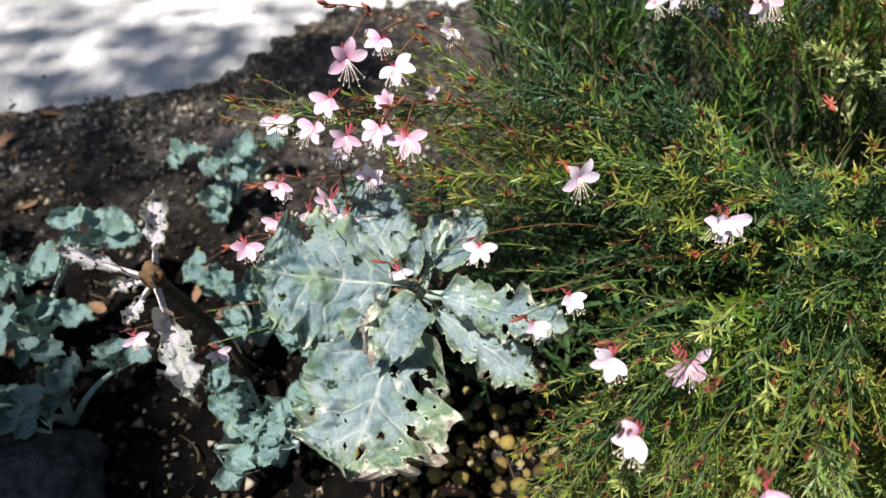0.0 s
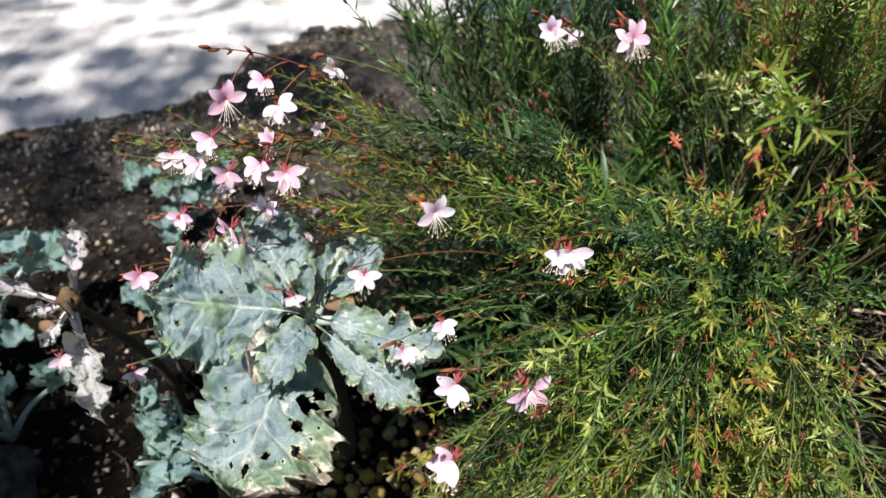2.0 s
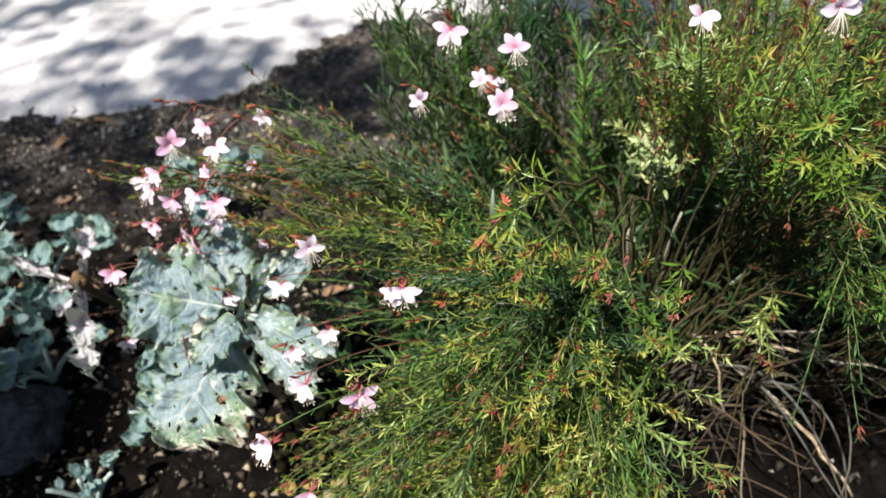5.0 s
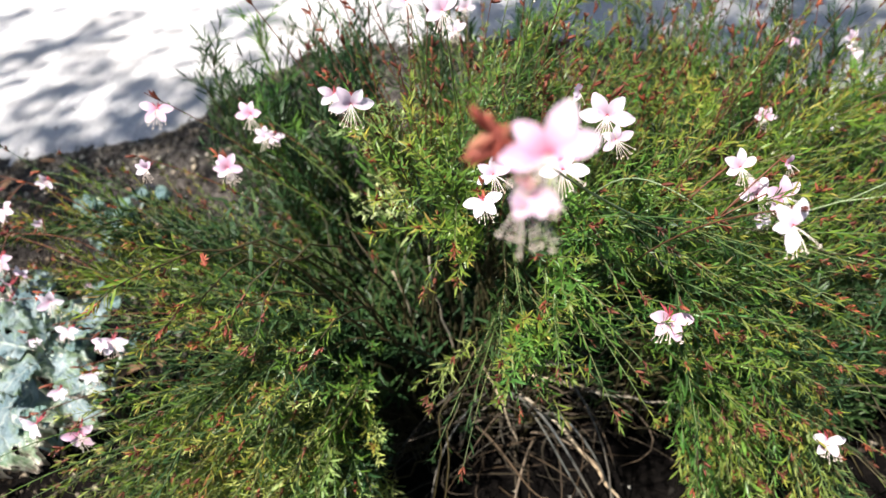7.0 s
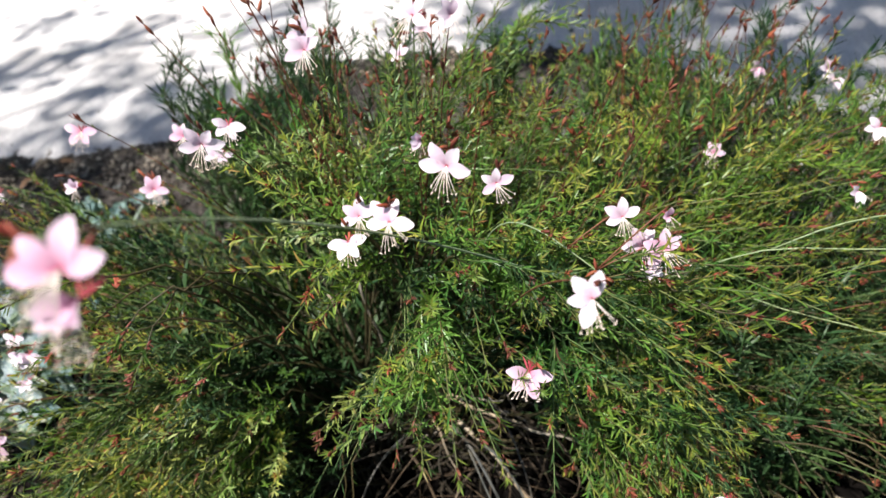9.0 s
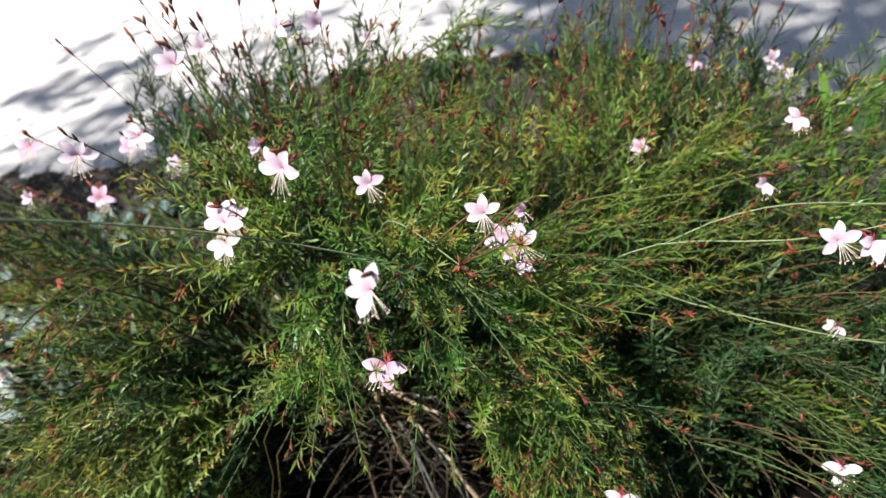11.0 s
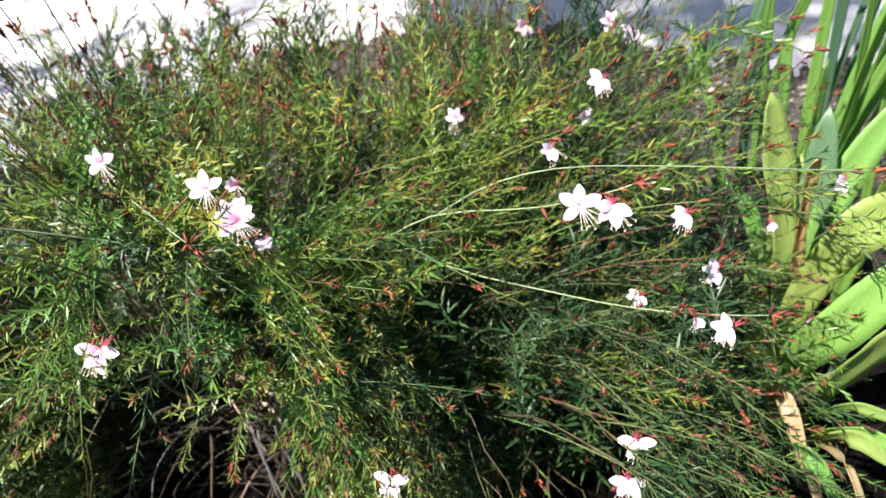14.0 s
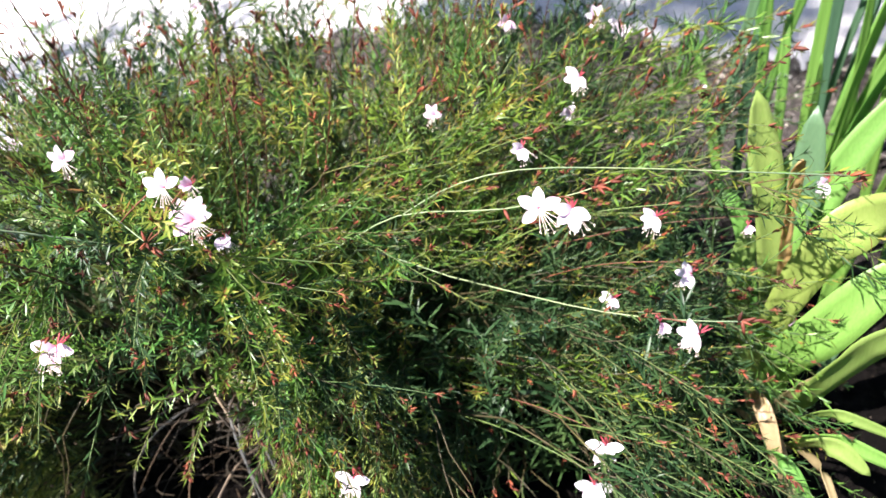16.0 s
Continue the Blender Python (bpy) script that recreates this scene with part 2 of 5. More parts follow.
M_TREE = foliage("tree_leaf", [(0.0, (0.05, 0.1, 0.03)), (1.0, (0.1, 0.17, 0.05))])

# ---- mesh helpers ----
RNG = np.random.default_rng(7)


def unit(v):
    v = np.asarray(v, float)
    return v / np.maximum(np.linalg.norm(v, axis=-1, keepdims=True), 1e-9)


class Shape:
    """Vertices and faces collected for one mesh, with a material slot for each face."""

    def __init__(self):
        self.v, self.f, self.m, self.n = [], [], [], 0

    def put(self, verts, faces, slot=0):
        verts = np.asarray(verts, float).reshape(-1, 3)
        self.v.append(verts)
        self.f += [tuple(i + self.n for i in q) for q in faces]
        self.m += [slot] * len(faces)
        self.n += len(verts)

    def tube(self, pts, radii, sides=5, slot=0):
        pts = np.asarray(pts, float)
        k = len(pts)
        tang = unit(np.gradient(pts, axis=0))
        ref = np.array([0.31, 0.2, 0.93]) if abs(tang[0][2]) < 0.9 else np.array([1.0, 0.1, 0.0])
        a = unit(np.cross(tang, ref))
        b = np.cross(tang, a)
        ang = np.arange(sides) * 2 * math.pi / sides
        ring = a[:, None] * np.cos(ang)[None, :, None] + b[:, None] * np.sin(ang)[None, :, None]
        verts = pts[:, None] + ring * np.broadcast_to(np.asarray(radii, float), (k,))[:, None, None]
        faces = [(i * sides + j, i * sides + (j + 1) % sides, (i + 1) * sides + (j + 1) % sides, (i + 1) * sides + j) for i in range(k - 1) for j in range(sides)]
        faces += [tuple(range(sides - 1, -1, -1)), tuple((k - 1) * sides + j for j in range(sides))]
        self.put(verts, faces, slot)

    def leaves(self, base, along, up, length, width, curl=0.15, fold=0.25, slot=0):
        """Folded lance-shaped leaves, all at once."""
        base, along = np.asarray(base, float), unit(along)
        n = len(base)
        if not n:
            return
        side = unit(np.cross(along, up))
        up = np.cross(side, along)
        L, W = (np.broadcast_to(np.asarray(x, float), (n,))[:, None] for x in (length, width))
        C = np.broadcast_to(np.asarray(curl, float), (n,))[:, None]
        at = lambda s: base + along * L * s - up * L * C * s * s
        c1, c2 = at(0.38) - up * W * fold * 0.5, at(0.72) - up * W * fold * 0.4
        verts = np.stack([base, at(0.38) - side * W * 0.5, c1, at(0.38) + side * W * 0.5, at(0.72) - side * W * 0.36, c2, at(0.72) + side * W * 0.36, at(1.0)], 1)
        one = [(0, 2, 1), (0, 3, 2), (1, 2, 5, 4), (2, 3, 6, 5), (4, 5, 7), (5, 6, 7)]
        faces = [tuple(8 * i + j for j in q) for i in range(n) for q in one]
        self.put(verts, faces, slot)

    def mesh(self, name, mats, smooth=True):
        me = bpy.data.meshes.new(name)
        me.from_pydata(np.concatenate(self.v).tolist(), [], self.f)
        for m in mats:
            me.materials.append(m)
        if len(mats) > 1:
            me.polygons.foreach_set("material_index", self.m)
        if smooth:
            me.polygons.foreach_set("use_smooth", [True] * len(self.f))
        me.update()
        return me


def part(name, shape, mats, parent=None, label="", kind=""):
    me = shape.mesh(name, mats) if isinstance(shape, Shape) else shape
    ob = new(name, me)
    ob.parent = parent
    return tagged(ob, label=label, kind=kind)


def thing(name, label, category, group="", kind="", at=(0, 0, 0)):
    ob = new(name)
    ob.empty_display_size = 0.05
    ob.location = at
    return tagged(ob, label, category, group, kind)


def bezier(pts, n):
    """A smooth curve of n points by de Casteljau."""
    t = np.linspace(0, 1, n)[:, None]
    lay = [np.broadcast_to(np.asarray(p, float), (n, 3)) for p in pts]
    while len(lay) > 1:
        lay = [a * (1 - t) + b * t for a, b in zip(lay, lay[1:])]
    return lay[0]


def spline(pts, n):
    """A smooth curve of n points that passes through every one given."""
    p = np.asarray(pts, float)
    p = np.vstack([2 * p[0] - p[1], p, 2 * p[-1] - p[-2]])
    s = np.linspace(0, len(p) - 3 - 1e-6, n)
    i, t = s.astype(int), (s % 1)[:, None]
    a, b, c, d = p[i], p[i + 1], p[i + 2], p[i + 3]
    return 0.5 * (2 * b + (c - a) * t + (2 * a - 5 * b + 4 * c - d) * t ** 2 + (3 * b - a - 3 * c + d) * t ** 3)


def rand(a, b):
    return float(RNG.uniform(a, b))


# ---- ground and pavement ----
def edge_y(x):
    """Front edge of the pavement, which swings out behind the bush."""
    rise = 1 / (1 + math.exp(-(x + 0.26) / 0.09))
    fall = 1 / (1 + math.exp(-(x - 1.14) / 0.13))
    return 1.50 + 0.08 * max(-1.2, min(0.0, x + 0.5)) + 0.62 * rise - 0.42 * fall - 0.10 * max(0.0, x - 1.5) + 0.04 * noise.noise(Vector((x * 9, 0, 3))) + 0.03 * noise.noise(Vector((x * 40, 0, 7)))


def soil_z(x, y):
    d = math.hypot((x - 0.55) / 0.5, (y - 0.62) / 0.4)
    mound = 0.02 * math.exp(-d * d)
    fine = 0.016 * noise.noise(Vector((x * 14, y * 14, 0))) + 0.013 * noise.noise(Vector((x * 45, y * 45, 5)))
    return mound + fine - 0.004


def build_ground():
    s = Shape()
    x0, x1, y0, y1, step = -2.0, 2.6, -0.3, 2.3, 0.02
    nx, ny = int((x1 - x0) / step), int((y1 - y0) / step)
    verts = [(x0 + i * step, y0 + j * step, soil_z(x0 + i * step, y0 + j * step)) for j in range(ny + 1) for i in range(nx + 1)]
    faces = [(j * (nx + 1) + i, j * (nx + 1) + i + 1, (j + 1) * (nx + 1) + i + 1, (j + 1) * (nx + 1) + i) for j in range(ny) for i in range(nx)]
    s.put(verts, faces)
    X0, X1, Y0, Y1, F = x0, x0 + nx * step, y0, y0 + ny * step, 60.0
    for a, b, c, d in ((-F, -F, F, Y0), (-F, Y1, F, F), (-F, Y0, X0, Y1), (X1, Y0, F, Y1)):
        s.put([(a, b, -0.004), (c, b, -0.004), (c, d, -0.004), (a, d, -0.004)], [(0, 1, 2, 3)])
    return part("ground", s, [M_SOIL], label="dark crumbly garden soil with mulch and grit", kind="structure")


ground = build_ground()
ground["category"] = "soil"


def build_pavement():
    s = Shape()
    xs = np.linspace(-5, 5, 1401)
    front = [(x, edge_y(x), -0.012) for x in xs]
    lip = [(x, edge_y(x) + 0.06, 0.008) for x in xs]
    mid = [(x, 6.0, 0.018) for x in xs]
    n = len(xs)
    s.put(front + lip + mid, [(r * n + i, r * n + i + 1, (r + 1) * n + i + 1, (r + 1) * n + i) for r in range(2) for i in range(n - 1)])
    for x0, x1 in ((-60, -5), (5, 60)):
        e = edge_y(-5 if x0 < 0 else 5)
        s.put([(x0, e, 0.017), (x1, e, 0.017), (x1, 6, 0.018), (x0, 6, 0.018)], [(0, 1, 2, 3)])
    s.put([(-60, 6, 0.018), (60, 6, 0.018), (60, 40, 0.018), (-60, 40, 0.018)], [(0, 1, 2, 3)])
    ob = part("pavement", s, [M_PAVE], label="worn grey gravelly pavement beside the flower bed", kind="structure")
    ob["category"] = "pavement"


build_pavement()


# ---- gaura bushes ----
BUSH = (0.56, 0.62)
bush = thing("gaura_bush", "bushy green gaura with red buds and pink-white flowers", "shrub", "gaura bushes", at=(BUSH[0], BUSH[1], 0.03))
OFF = np.array([BUSH[0], BUSH[1], 0.03])
BUSH_2 = np.array([0.92, 0.80, 0.0])
bush_2 = thing("gaura_bush", "loose green gaura leaning over towards the iris", "shrub", "gaura bushes", at=BUSH_2)


# gaps in the foliage: two ends and a radius
GAPS = [((0.43, 0.50, 0.59), (0.42, 0.77, 0.36), 0.085), ((0.37, 0.52, 0.55), (0.47, 0.76, 0.38), 0.075), ((0.48, 0.46, 0.64), (0.495, 0.60, 0.57), 0.055),
        ((0.56, 0.48, 0.52), (0.575, 0.67, 0.32), 0.07), ((0.66, 0.42, 0.28), (0.76, 0.56, 0.12), 0.14), ((0.76, 0.42, 0.24), (0.80, 0.52, 0.10), 0.09),
        ((0.48, 0.58, 0.06), (0.64, 0.46, 0.27), 0.085), ((1.10, 0.48, 0.30), (1.15, 0.62, 0.14), 0.085),
        ((1.035, 0.54, 0.45), (1.01, 0.68, 0.32), 0.055), ((0.935, 0.59, 0.61), (0.905, 0.68, 0.53), 0.045)]


def in_gap(p, gaps=None):
    p = np.atleast_2d(p)
    hit = np.zeros(len(p), bool)
    for a, b, radius in gaps or GAPS:
        a, d = np.array(a), np.array(b) - np.array(a)
        s = np.clip((p - a) @ d / (d @ d), 0, 1)
        hit |= np.linalg.norm(p - a - s[:, None] * d, axis=1) < radius
    return hit


def leafy(shape, pts, l0, l1, w_ratio, gap, slot_of, tilt=0.75, start=0.0, twist=0.0, off=None):
    """Leaves in a spiral along a stem; l0 to l1: their length from foot to tip."""
    pts = np.asarray(pts, float)
    seg = np.linalg.norm(np.diff(pts, axis=0), axis=1)
    cum = np.r_[0, np.cumsum(seg)]
    n = max(2, int(cum[-1] * (1 - start) / gap))
    s = np.linspace(start, 1.0, n) + RNG.uniform(-0.3, 0.3, n) / n
    s = np.clip(s, 0, 1)
    pos = np.stack([np.interp(s * cum[-1], cum, pts[:, k]) for k in range(3)], 1)
    tang = unit(np.stack([np.interp(s, np.linspace(0, 1, len(pts)), np.gradient(pts, axis=0)[:, k]) for k in range(3)], 1))
    ref = np.array([0.2, 0.1, 1.0])
    a = unit(np.cross(tang, ref) + 1e-6)
    b = np.cross(tang, a)
    ang = twist + np.arange(n) * 2.4 + RNG.uniform(-0.25, 0.25, n)
    out = a * np.cos(ang)[:, None] + b * np.sin(ang)[:, None]
    til = (tilt + RNG.uniform(-0.15, 0.18, n))[:, None]
    along = tang * np.cos(til) + out * np.sin(til)
    up = tang * np.sin(til) - out * np.cos(til)
    length = (l0 + (l1 - l0) * s) * RNG.uniform(0.7, 1.25, n)
    slot = slot_of(s)
    if off is not None:
        slot = np.where(in_gap(pos + off) & (RNG.random(n) < 0.93), -1, slot)
    for k in np.unique(slot[slot >= 0]):
        q = slot == k
        shape.leaves(pos[q], along[q], up[q], length[q], length[q] * w_ratio * RNG.uniform(0.8, 1.2, q.sum()), RNG.uniform(-0.12, 0.4, q.sum()), slot=int(k))


def bud(shape, p, d, size, slot):
    """A pointed spindle bud."""
    d = unit(d)
    p = np.asarray(p, float)
    shape.tube([p, p + d * size * 0.3, p + d * size * 0.7, p + d * size], [size * 0.07, size * 0.16, size * 0.13, size * 0.02], 4, slot)


def bud_cluster(shape, p, d, count, size, slot=0):
    for _ in range(count):
        v = unit(np.asarray(d) + RNG.normal(0, 0.3, 3))
        bud(shape, np.asarray(p) - np.asarray(d) * rand(0, 0.012), v, size * rand(0.5, 1.0), slot)
    n = 3 + count // 3
    v = unit(np.asarray(d) * 0.9 + RNG.normal(0, 0.5, (n, 3)))
    shape.leaves(np.asarray(p) - np.asarray(d) * RNG.uniform(0, 0.007, (n, 1)), v, RNG.normal(0, 1, (n, 3)), RNG.uniform(0.45, 0.9, n) * size, RNG.uniform(0.12, 0.24, n) * size, 0.2, slot=slot)


def tip_tuft(shape, p, d, length, ratio):
    """The rosette of short leaves that ends a shoot."""
    n = int(rand(5, 9))
    ref = unit(np.cross(d, np.array([0.3, 0.5, 0.8])))
    ang = np.arange(n) * 2.4 + rand(0, 6)
    out = ref * np.cos(ang)[:, None] + np.cross(d, ref) * np.sin(ang)[:, None]
    til = RNG.uniform(0.2, 0.75, n)[:, None]
    ln = length * RNG.uniform(0.7, 1.2, n)
    shape.leaves(np.repeat([p], n, 0) - d * RNG.uniform(0, 0.004, (n, 1)), d * np.cos(til) + out * np.sin(til), d * np.sin(til) - out * np.cos(til), ln, ln * ratio, RNG.uniform(0.0, 0.6, n), slot=2)


def gaura_stem(owner, off, tip, root, rise, side_count, red, side_len=(0.08, 0.19), bare=0.0, mats=None, tuft=0, grow=1.0, broad=1.0):
    """One branched stem with its leaves and buds. bare: share of the stem, from its foot, without leaves."""
    tip, root = np.asarray(tip, float) - off, np.asarray(root, float) - off
    out = unit((tip - root) * np.array([1, 1, 0]) + 1e-6)
    span = np.linalg.norm((tip - root)[:2])
    top = max(tip[2], 0.05)
    ctl = root + np.array([0, 0, rise * top]) + out * span * 0.18
    ctl2 = root + out * span * 0.7 + np.array([0, 0, top * rise * 1.02])
    line = bezier([root, ctl, ctl2, tip], 14) + np.r_[[np.zeros(3)], RNG.normal(0, 0.004, (13, 3))]
    if broad == 1.0 and not tuft and in_gap(line[4:] + off, GAPS[:4]).mean() > 0.3:
        return
    stem, leaf, buds = Shape(), Shape(), Shape()
    stem.tube(line, np.linspace(0.002, 0.0006, 14), 5)
    first = max(3, int(bare * 13))
    size = rand(0.82, 1.18) * grow
    prune = off if broad == 1.0 else None
    if first < 9:
        leafy(leaf, line[first:9], 0.034, 0.025, 0.14, 0.007, lambda s: np.full(len(s), 1), 0.85, off=off)
    top_slots = lambda s: np.where(s + RNG.uniform(-0.12, 0.12, len(s)) > 0.72 - 0.5 * red, 2, 0)
    leafy(leaf, line[max(7, first):], 0.021 * size, 0.013 * size, 0.145 * broad, 0.0036 * grow, top_slots, 0.72, off=prune)
    tang = unit(np.gradient(line, axis=0))
    for k in range(side_count):
        i = rand(max(4.6, first), 12.7)
        a = int(i)
        p = line[a] + (line[a + 1] - line[a]) * (i - a)
        turn = k * 2.4 + rand(-0.5, 0.5)
        flank = unit(np.cross(tang[a], np.array([0.1, 0.2, 1.0])))
        away = flank * math.cos(turn) + np.cross(flank, tang[a]) * math.sin(turn)
        v = unit(tang[a] + away * rand(0.3, 0.55) + np.array([0, 0, 0.08]))
        ln = rand(*side_len) * (1.2 - 0.035 * i)
        bend = (tang[a] * rand(0.05, 0.22) + np.array([0, 0, rand(-0.16, 0.1)]) + RNG.normal(0, 0.05, 3)) * ln
        sub = bezier([p, p + v * ln * 0.5, p + v * ln + bend], 6)
        if prune is not None and (in_gap(sub[-1] + off)[0] or in_gap(sub[2] + off)[0]):
            continue
        stem.tube(sub, np.linspace(0.0007, 0.0004, 6), 4, 1)
        leafy(leaf, sub, 0.0205 * size, 0.0115 * size, 0.14 * broad, rand(0.0034, 0.0046) * grow, top_slots, rand(0.6, 0.9), start=0.06, twist=rand(0, 6), off=prune)
        tip_tuft(leaf, sub[-1], unit(sub[-1] - sub[-2]), 0.0095 * size, 0.15 * broad)
        if RNG.random() < 0.5 + red:
            bud_cluster(buds, sub[-1], unit(sub[-1] - sub[-2]), int(rand(3, 8)), rand(0.007, 0.011))
    if tuft:
        bud_cluster(buds, line[-1], tang[-1], tuft + 4, 0.0085, 1)
        bud_cluster(buds, line[-2], tang[-1], tuft // 2, 0.008, 1)
    elif RNG.random() < 0.5 + red:
        bud_cluster(buds, line[-1], tang[-1], int(rand(3, 8)), 0.0095)
    ob = part("stem", stem, [M_STEM, M_SHOOT], owner)
    if not leaf.n:
        return
    part("foliage", leaf, mats or [M_LEAF, M_DARK_SHADE, M_TIP], ob, kind="stuff")
    if buds.n:
        part("budding_tip", buds, [M_BUD, M_TUFT], ob, "small dark red pointed buds", "stuff")


def hump(x, y, cx, cy, rx, ry):
    return math.exp(-((x - cx) / rx) ** 2 - ((y - cy) / ry) ** 2)


def bush_top(phi, r):
    """The place of the bush's skin at a heading and a share of its reach."""
    c, q = math.cos(phi), math.sin(phi)
    reach_x = 0.68 if c < 0 else 0.72
    reach_y = 0.32 if q < 0 else 0.54
    x = BUSH[0] + 0.02 + reach_x * r * c
    y = BUSH[1] + 0.02 + reach_y * r * q + (0.08 * r * c if c > 0 else 0.0)
    crest = 0.60 + 0.14 / (1 + math.exp(-(x - 0.58) / 0.04))
    z = crest * (1 - 0.36 * r * r) - 0.05 * max(0, c) * r
    z *= 1 - 0.45 * hump(x, y, 0.43, 0.77, 0.10, 0.13)
    z *= 1 - 0.3 * hump(x, y, 0.15, 1.0, 0.25, 0.25)
    z *= 0.90 + 0.34 * noise.noise(Vector((x * 7.5, y * 7.5, 2.0)))
    return x, y, min(z, 0.66)


def grow_bush():
    for k in range(188):
        if k % 4 == 0:
            phi = k // 4 * 2.39996 + rand(-0.2, 0.2)
            r = math.sqrt((k // 4 % 27 + rand(0.2, 0.8)) / 27)
        x, y, z = bush_top(phi + rand(-0.09, 0.09), r * rand(0.92, 1.04))
        low = RNG.random() < 0.4 and r > 0.5
        z *= rand(0.35, 0.75) if low else rand(0.8, 1.04)
        bare = 0.0
        if x < 0.16 and y < 0.62:
            y, z = rand(0.60, 0.72), max(z, rand(0.36, 0.46))
        root = (BUSH[0] + rand(-0.1, 0.1) + 0.05 * math.cos(phi), BUSH[1] + rand(-0.02, 0.08), 0.03)
        if math.sin(phi) < -0.3 and 0.42 < x < 0.95:
            bare = 0.7
            y = max(y, rand(0.43, 0.5))
            z = max(z, rand(0.44, 0.6))
            root = (rand(0.55, 0.72), rand(0.66, 0.76), 0.02)
        red = 0.25 if y > 0.75 else (0.24 if x < 0.45 else 0.08)
        if x < 0.5 and y > 0.8:
            z = min(z, 0.40)
        # low and left-hand stems get the dark leaf colour as painted shade
        gaura_stem(bush, OFF, (x, y, z), root, rand(0.75, 1.05) if not low else rand(0.9, 1.3), int(rand(6, 9)), red, bare=bare, mats=[M_DARK_SHADE, M_DARK_SHADE, M_DARK_SHADE] if low else [M_DARK_SHADE, M_DARK_SHADE, M_LEAF if k % 3 else M_TIP] if 0.2 < x < 0.54 and y < 0.72 else [M_DARK_SHADE, M_DARK_SHADE, M_TIP] if x < 0.54 and k % 2 else [M_GREEN, M_DARK_SHADE, M_TIP] if x > 0.66 and k % 3 else None)
    # the lobe that hangs forward beside the kale
    for k in range(62):
        x, y = rand(0.16, 0.52), rand(0.28, 0.47)
        z = 0.43 * hump(x, y, 0.35, 0.40, 0.24, 0.3) * rand(0.25, 1.0)
        root = (BUSH[0] + rand(-0.14, -0.02), BUSH[1] + rand(-0.04, 0.06), 0.03)
        # lowest and foremost shoots take the sunlit colour, most others the shaded one
        gaura_stem(bush, OFF, (x, y, z), root, rand(1.0, 1.4), int(rand(7, 11)), 0.12, bare=0.3 if x < 0.42 else 0.5,
                   mats=[M_FRESH_LIT, M_DARK_SHADE, M_FRESH_LIT if k % 2 else M_TIP] if z < 0.18 or y < 0.33 else [M_DARK_SHADE, M_DARK_SHADE, M_TIP] if k % 3 else [M_LEAF, M_DARK_SHADE, M_FRESH_LIT], grow=1.05)
    for x, y, z in ((0.305, 0.375, 0.59), (0.335, 0.40, 0.535), (0.40, 0.41, 0.54), (0.415, 0.405, 0.51), (0.39, 0.42, 0.52), (0.321, 0.52, 0.517), (0.47, 0.39, 0.50)):
        gaura_stem(bush, OFF, (x, y, z), (BUSH[0] + rand(-0.12, -0.02), BUSH[1] + rand(-0.04, 0.06), 0.03), rand(1.0, 1.15), 3, 0.2, (0.03, 0.06), bare=0.72, tuft=9)
    # long shoots that droop over the edge of the hollow
    for k in range(20):
        tip = (rand(0.86, 1.03), rand(0.39, 0.48), rand(0.07, 0.26))
        if k > 14:
            tip = (rand(0.52, 0.60), rand(0.36, 0.42), rand(0.12, 0.26))
        root = (tip[0] * 0.5 + 0.35 + rand(-0.04, 0.04), 0.66 + rand(-0.03, 0.05), 0.03)
        # sun on these shoots is partly painted by the bright leaf colour
        gaura_stem(bush, OFF, tip, root, rand(0.40, 0.58) / tip[2], int(rand(7, 11)), 0.05, (0.05, 0.11), bare=0.5, mats=[M_FRESH_LIT if k % 2 else M_GREEN, M_DARK_SHADE, M_TIP if k % 3 else M_FRESH_LIT])
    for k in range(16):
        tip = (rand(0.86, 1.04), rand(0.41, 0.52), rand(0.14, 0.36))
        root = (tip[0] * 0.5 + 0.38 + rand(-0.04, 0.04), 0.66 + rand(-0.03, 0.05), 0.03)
        gaura_stem(bush, OFF, tip, root, rand(0.46, 0.58) / tip[2], int(rand(8, 12)), 0.1, (0.05, 0.1), bare=0.5, mats=[M_GREEN if k % 3 else M_DARK_SHADE, M_DARK_SHADE, M_TIP])
    # a waxy pale shoot at the edge of the gap in its middle, sunlight put into its colour
    for x, y, z in ((0.492, 0.739, 0.456), (0.534, 0.688, 0.497), (0.506, 0.668, 0.463), (0.50, 0.65, 0.50)):
        gaura_stem(bush, OFF, (x, y, z), (0.555 + rand(-0.02, 0.02), 0.70 + rand(-0.02, 0.02), 0.03), 0.9, 8, 0.0, (0.025, 0.05), bare=0.6, mats=[M_PALE, M_PALE, M_PALE], broad=2.0)
    for x, y, z in ((0.498, 0.694, 0.56), (0.491, 0.635, 0.62), (0.512, 0.645, 0.60)):
        gaura_stem(bush, OFF, (x, y, z), (0.555 + rand(-0.02, 0.02), 0.70 + rand(-0.02, 0.02), 0.03), 0.9, 9, 0.05, (0.03, 0.07), bare=0.6, mats=[M_TIP, M_DARK_SHADE, M_FRESH_LIT], broad=1.1)
    # the looser bush behind, on the iris side
    for k in range(135):
        phi = k // 4 * 2.39996 + rand(-0.12, 0.12)
        r = math.sqrt((k // 4 % 17 + rand(0.3, 0.7)) / 17)
        x = 1.0 + (0.46 if math.cos(phi) > 0 else 0.40) * r * math.cos(phi)
        y = 0.84 + (0.50 if math.sin(phi) > 0 else 0.34) * r * math.sin(phi)
        z = 0.56 * (1 - 0.30 * r * r) * (rand(0.25, 0.7) if RNG.random() < 0.4 else rand(0.8, 1.02)) * (0.95 + 0.25 * noise.noise(Vector((x * 8, y * 8, 6.0))))
